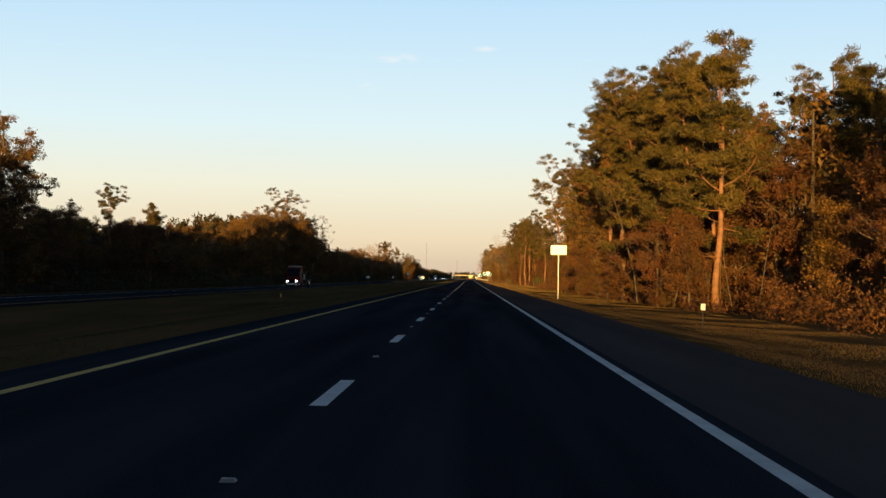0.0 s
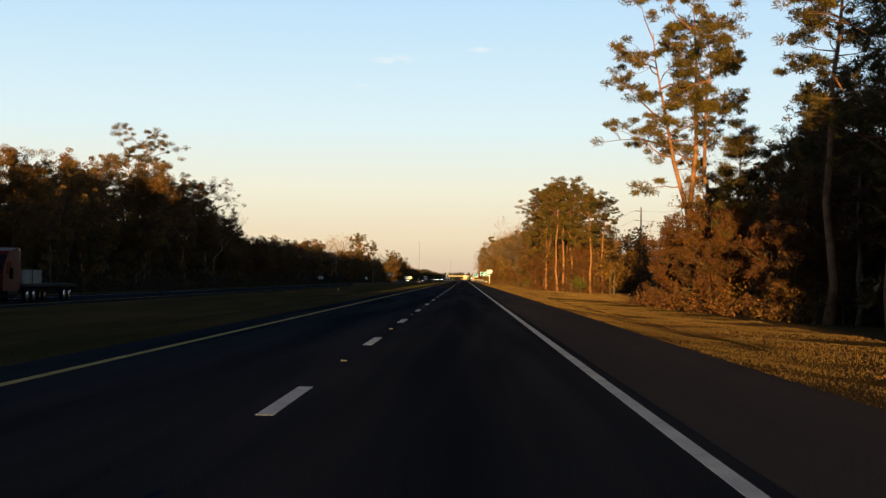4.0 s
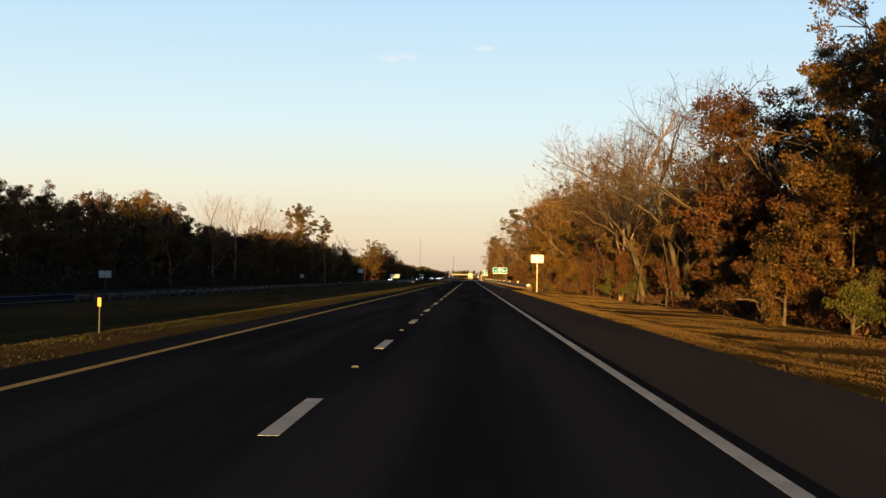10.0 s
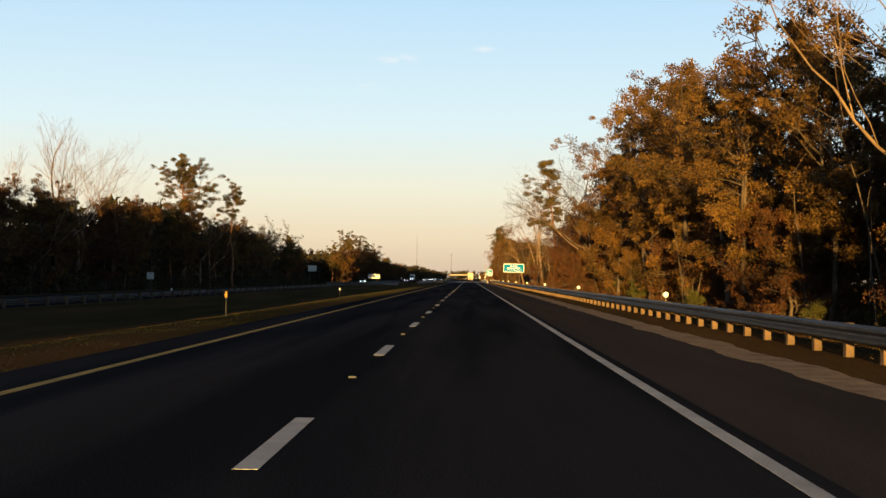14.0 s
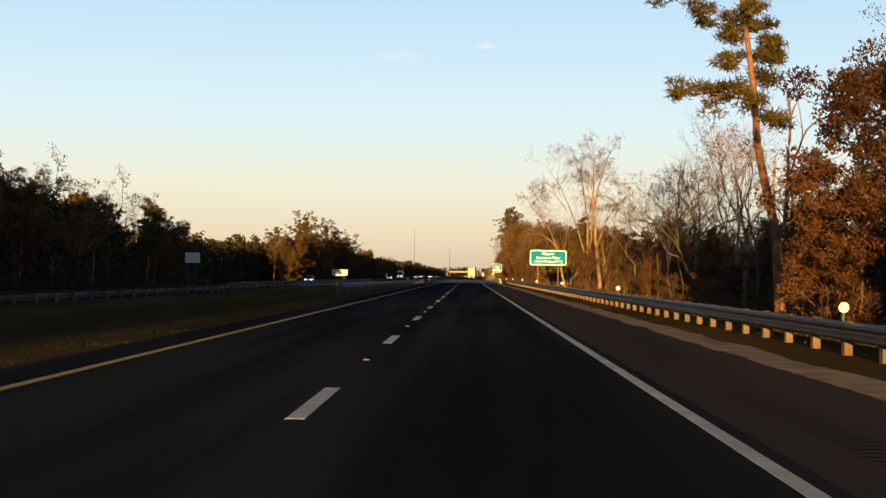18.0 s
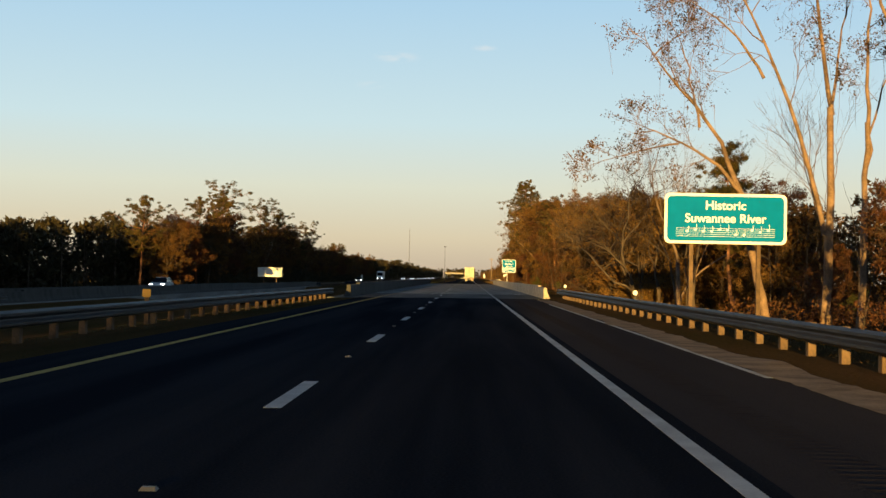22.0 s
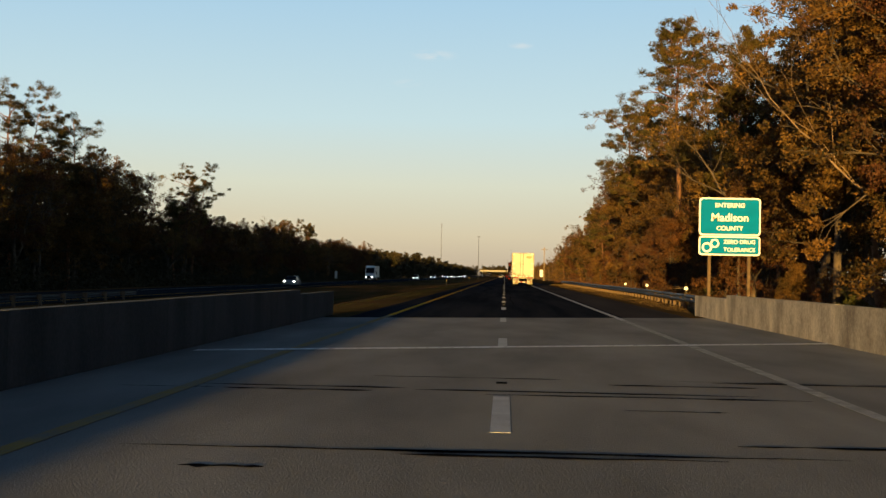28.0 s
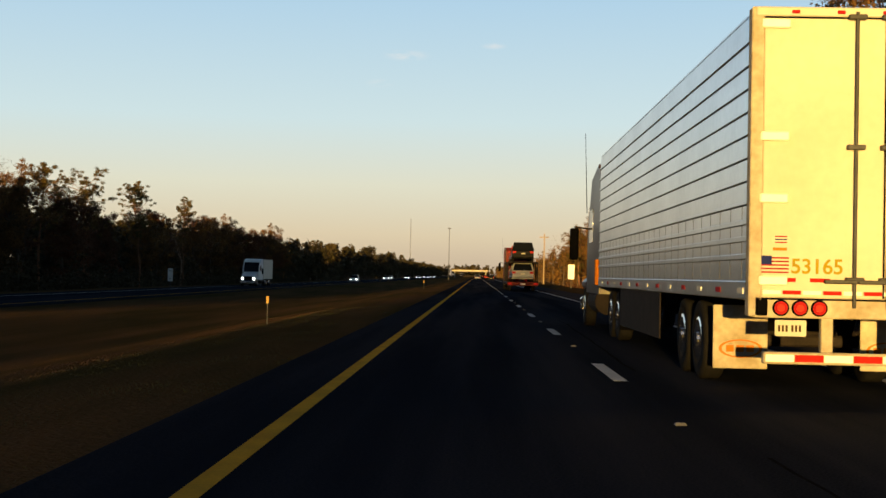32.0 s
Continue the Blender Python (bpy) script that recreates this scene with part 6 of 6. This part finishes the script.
    lettering("53165", 0.21, GOLD, root, -0.66, -0.006, 1.42, "gold unit number")
    flag = part("flag_sticker", plate(0.29, 0.18, 0.003, 0.004), PLATE, root, "small flag sticker")
    flag.location = (-1.08, -0.006, 1.44)
    for k in range(5):
        part("stripe", Shape().box(-0.14, 0.14, -0.004, -0.002, -0.085 + 0.036 * k, -0.068 + 0.036 * k), FLAG_RED, flag)
    part("canton", Shape().box(-0.14, -0.03, -0.006, -0.003, 0.0, 0.088), FLAG_BLUE, flag)
    part("round_sticker", Shape().extrude([(-1.02 + 0.10 * math.cos(k * 0.524), 1.69 + 0.055 * math.sin(k * 0.524)) for k in range(12)], -0.008, -0.004), PLATE, root)
    for dz in (-0.03, 0.0, 0.03):
        part("sticker_bar", Shape().box(-1.08, -0.96, -0.011, -0.009, 1.685 + dz, 1.698 + dz), FLAG_RED if dz else FLAG_BLUE, root)
    part("text_bar", Shape().box(-1.10, -0.96, -0.006, -0.003, 1.58, 1.61), ORANGE, root)
    part("round_mark", Shape().disc((0.13, -0.006, 1.43), (0, 1, 0), 0.055, 0.006, 16), ORANGE, root)
    # running gear
    part("slider_frame", Shape().box(-0.6, -0.45, 2.6, 7.0, 0.85, 1.15).box(0.45, 0.6, 2.6, 7.0, 0.85, 1.15).box(-0.6, 0.6, 3.6, 3.9, 0.8, 1.0), CHASSIS, root)
    for yy in (3.75, 5.0):
        part("axle", Shape().tube([(-1.0, yy, 0.51), (1.0, yy, 0.51)], [0.08, 0.08], 10), CHASSIS, root)
    for s in (-1, 1):
        part("landing_leg", Shape().rbox(s * 0.9 - 0.07, s * 0.9 + 0.07, 12.0, 12.15, 0.3, 1.15, 0.02), CHASSIS, root)
    tractor(root, L + 0.9, material("tractor_dark_paint", (0.05, 0.03, 0.028), (0.04, 0.025, 0.022), rough=0.35, scale=2, fine=20, bump=0.0), True)
    return root


trailer_truck(2.24, 1155.2)


def car(name, label, m, paint, long=4.7, tall=1.48, suv=False, lamps=True, parent=None):
    """A car facing +y, its rear bumper at y 0."""
    root = thing(name, label, "car", m)
    h = tall
    b = 0.95 if suv else 0.86
    side = [(0.0, 0.42), (0.02, b * 0.9), (0.12, b), (long * 0.70, b), (long * 0.97, b * 0.82), (long, 0.62), (long - 0.05, 0.25), (0.1, 0.25)]
    sh = Shape().extrude(side, -0.88, 0.88, "x")
    part("body", sh, paint, root)
    y0, y1 = (0.15, long * 0.70) if suv else (0.55, long * 0.72)
    y2, y3 = (0.45, long * 0.52) if suv else (long * 0.30, long * 0.50)
    v = []
    for x, w in ((-1, 1), (1, 1)):
        v += [(x * 0.86, y0, b), (x * 0.86, y1, b), (x * 0.68, y3, h - 0.03), (x * 0.68, y2, h - 0.03)]
    part("glasshouse", Shape().add(v, [(0, 1, 2, 3), (4, 7, 6, 5), (0, 3, 7, 4), (1, 5, 6, 2), (3, 2, 6, 7), (0, 4, 5, 1)]), GLASS, root)
    part("roof", Shape().rbox(-0.69, 0.69, y2 - 0.05, y3 + 0.05, h - 0.05, h, 0.03), paint, root)
    for s in (-1, 1):
        part("pillar", Shape().tube([(s * 0.865, (y0 + y1) / 2 - 0.1, b), (s * 0.69, (y2 + y3) / 2, h - 0.03)], [0.05, 0.045], 6), paint, root)
        part("pillar", Shape().tube([(s * 0.865, y0, b), (s * 0.69, y2, h - 0.03)], [0.07, 0.06], 6), paint, root)
        part("tail_lamp", Shape().rbox(s * 0.58 if s > 0 else -0.87, 0.87 if s > 0 else -0.58, -0.01, 0.05, b - 0.25, b - 0.08, 0.015), RED_LAMP, root)
        part("headlamp", Shape().rbox(s * 0.52 if s > 0 else -0.85, 0.85 if s > 0 else -0.52, long - 0.12, long + 0.01, 0.60, 0.74, 0.02), HEADLAMP if lamps else PLATE, root)
        part("mirror", Shape().rbox(s * 0.88 if s > 0 else -1.02, 1.02 if s > 0 else -0.88, y1 - 0.55, y1 - 0.42, b, b + 0.13, 0.03), paint, root)
        for yy in (0.85, long - 0.88):
            wheel(root, s * 0.80, yy, 0.34, CAR_WHEEL)
    part("rear_bumper", Shape().rbox(-0.86, 0.86, -0.05, 0.1, 0.35, 0.58, 0.04), paint, root)
    part("number_plate", Shape().box(-0.16, 0.16, -0.062, -0.052, 0.62, 0.72), PLATE, root)
    return root


def paint(name, rgb, rough=0.45):
    return material(name, rgb, [c * 0.92 for c in rgb], rough=rough, scale=1, fine=30, bump=0.0, spec=0.04)


SILVER, WHITE_CAR, DARK_CAR, RED_CAR, BLUE_CAR = paint("silver_paint", (0.30, 0.31, 0.32)), paint("white_paint", (0.75, 0.75, 0.73)), paint("black_paint", (0.006, 0.006, 0.007)), paint("red_paint", (0.3, 0.03, 0.02)), paint("blue_paint", (0.05, 0.08, 0.15))

DARK_RED = paint("dark_red_paint", (0.09, 0.012, 0.01))
# the car carrier ahead and its load
CX, CY = 1.95, 1246.0
root = thing("car_carrier", "dark steel car carrier trailer with two loaded decks", "truck", pose(CX, CY, 0))
part("lower_deck", Shape().rbox(-1.25, 1.25, 0, 14, 0.62, 0.80, 0.02), CHASSIS, root)
part("upper_deck", Shape().rbox(-1.25, 1.25, 0.4, 14, 2.36, 2.48, 0.02), CHASSIS, root)
part("rear_beam", Shape().rbox(-1.28, 1.28, -0.05, 0.15, 0.5, 0.82, 0.02), DARK_RED, root)
for s in (-1, 1):
    for yy in (0.5, 4.5, 8.5, 12.5):
        part("deck_post", Shape().rbox(s * 1.22 - 0.05, s * 1.22 + 0.05, yy, yy + 0.12, 0.8, 2.4, 0.01), CHASSIS, root)
    part("deck_brace", Shape().tube([(s * 1.22, 0.5, 0.85), (s * 1.22, 4.5, 2.35)], [0.05, 0.05], 6), CHASSIS, root)
    for yy in (3.0, 4.2):
        wheel(root, s * 1.0, yy, 0.40, CAR_WHEEL)
    part("tail_lamp", Shape().rbox(s * 0.9 if s > 0 else -1.2, 1.2 if s > 0 else -0.9, -0.08, -0.04, 0.58, 0.74, 0.02), RED_LAMP, root)
part("plate_bar", Shape().box(-0.2, 0.2, -0.07, -0.055, 0.56, 0.70), PLATE, root)
tractor(root, 15.2, DARK_RED)
car("car", "silver sport utility car carried on the lower deck", pose(CX, CY + 0.4, 0.80), SILVER, 4.6, 1.55, True, False)
car("car", "black sport utility car carried on the upper deck", pose(CX, CY + 0.6, 2.48), DARK_CAR, 4.6, 1.6, True, False)
car("car", "silver car carried on the lower deck", pose(CX, CY + 5.6, 0.80), SILVER, 4.5, 1.45, False, False)
car("car", "red car carried on the upper deck", pose(CX, CY + 5.8, 2.48), RED_CAR, 4.5, 1.45, False, False)


def box_truck(label, m, cab, length=8.0, h=3.9):
    root = thing("box_truck", label, "truck", m)
    part("box_body", Shape().rbox(-1.25, 1.25, 0, length, 1.0, h, 0.04), TRUCK_WHITE, root)
    part("chassis", Shape().box(-0.5, 0.5, 0, length + 2, 0.6, 1.0), CHASSIS, root)
    part("rear_frame", Shape().rbox(-1.25, 1.25, -0.05, 0.0, 0.9, 1.1, 0.01), CHASSIS, root)
    tractor(root, length + 0.25, cab)
    for s in (-1, 1):
        for yy in (1.6, 2.9):
            wheel(root, s * 1.0, yy, 0.51, BIG_WHEEL)
    return root


WHITE_CAB = paint("white_cab_paint", (0.7, 0.7, 0.68))
# oncoming traffic, facing the camera
box_truck("white box truck with headlamps on, on the oncoming lanes", pose(-34.4, 1335, OPP_Z, 0, 0, 180), WHITE_CAB)
CRATE = material("grey_crate_boards", (0.22, 0.20, 0.17), (0.14, 0.13, 0.11), rough=0.9, scale=2, fine=15)
root = thing("flatbed_truck", "dark red semi with headlamps on and a flatbed load, oncoming", "truck", pose(-31.2, 262, OPP_Z, 0, 0, 180))
part("flatbed_deck", Shape().rbox(-1.25, 1.25, 0, 13, 1.15, 1.38, 0.03), CHASSIS, root)
part("chassis", Shape().box(-0.5, 0.5, 0, 15, 0.7, 1.15), CHASSIS, root)
for yy in (8.2, 10.4):
    part("crate", Shape().rbox(-1.1, 1.1, yy, yy + 1.9, 1.38, 2.4, 0.03), CRATE, root)
tractor(root, 13.25, DARK_RED)
for sx in (-1, 1):
    for yy in (1.6, 2.9):
        wheel(root, sx * 1.0, yy, 0.51, BIG_WHEEL)
car("car", "silver sedan on the oncoming lanes", pose(-31.0, 1187, OPP_Z, 0, 0, 180), SILVER)
car("car", "white sport utility car with headlamps on, oncoming", pose(-31.0, 1445, OPP_Z, 0, 0, 180), WHITE_CAR, 4.8, 1.7, True)
car("car", "pale sedan on the oncoming lanes by the bridge", pose(-34.2, 955, OPP_Z, 0, 0, 180), WHITE_CAR)
frng = random.Random(21)
for k in range(9):
    car("car", "distant car with headlamps on, oncoming", pose(-31 - 3.5 * (k % 2), 1560 + 55 * k + frng.uniform(-12, 12), OPP_Z, 0, 0, 180), (SILVER, WHITE_CAR, BLUE_CAR, DARK_CAR)[k % 4], 4.7, 1.5, k % 3 == 0)
for k in range(5):
    car("car", "distant car ahead in traffic", pose((1.9, -1.7)[k % 2], 1480 + 85 * k, 0), (DARK_CAR, SILVER, RED_CAR, WHITE_CAR)[k % 4], 4.7, 1.5, k % 2 == 0)
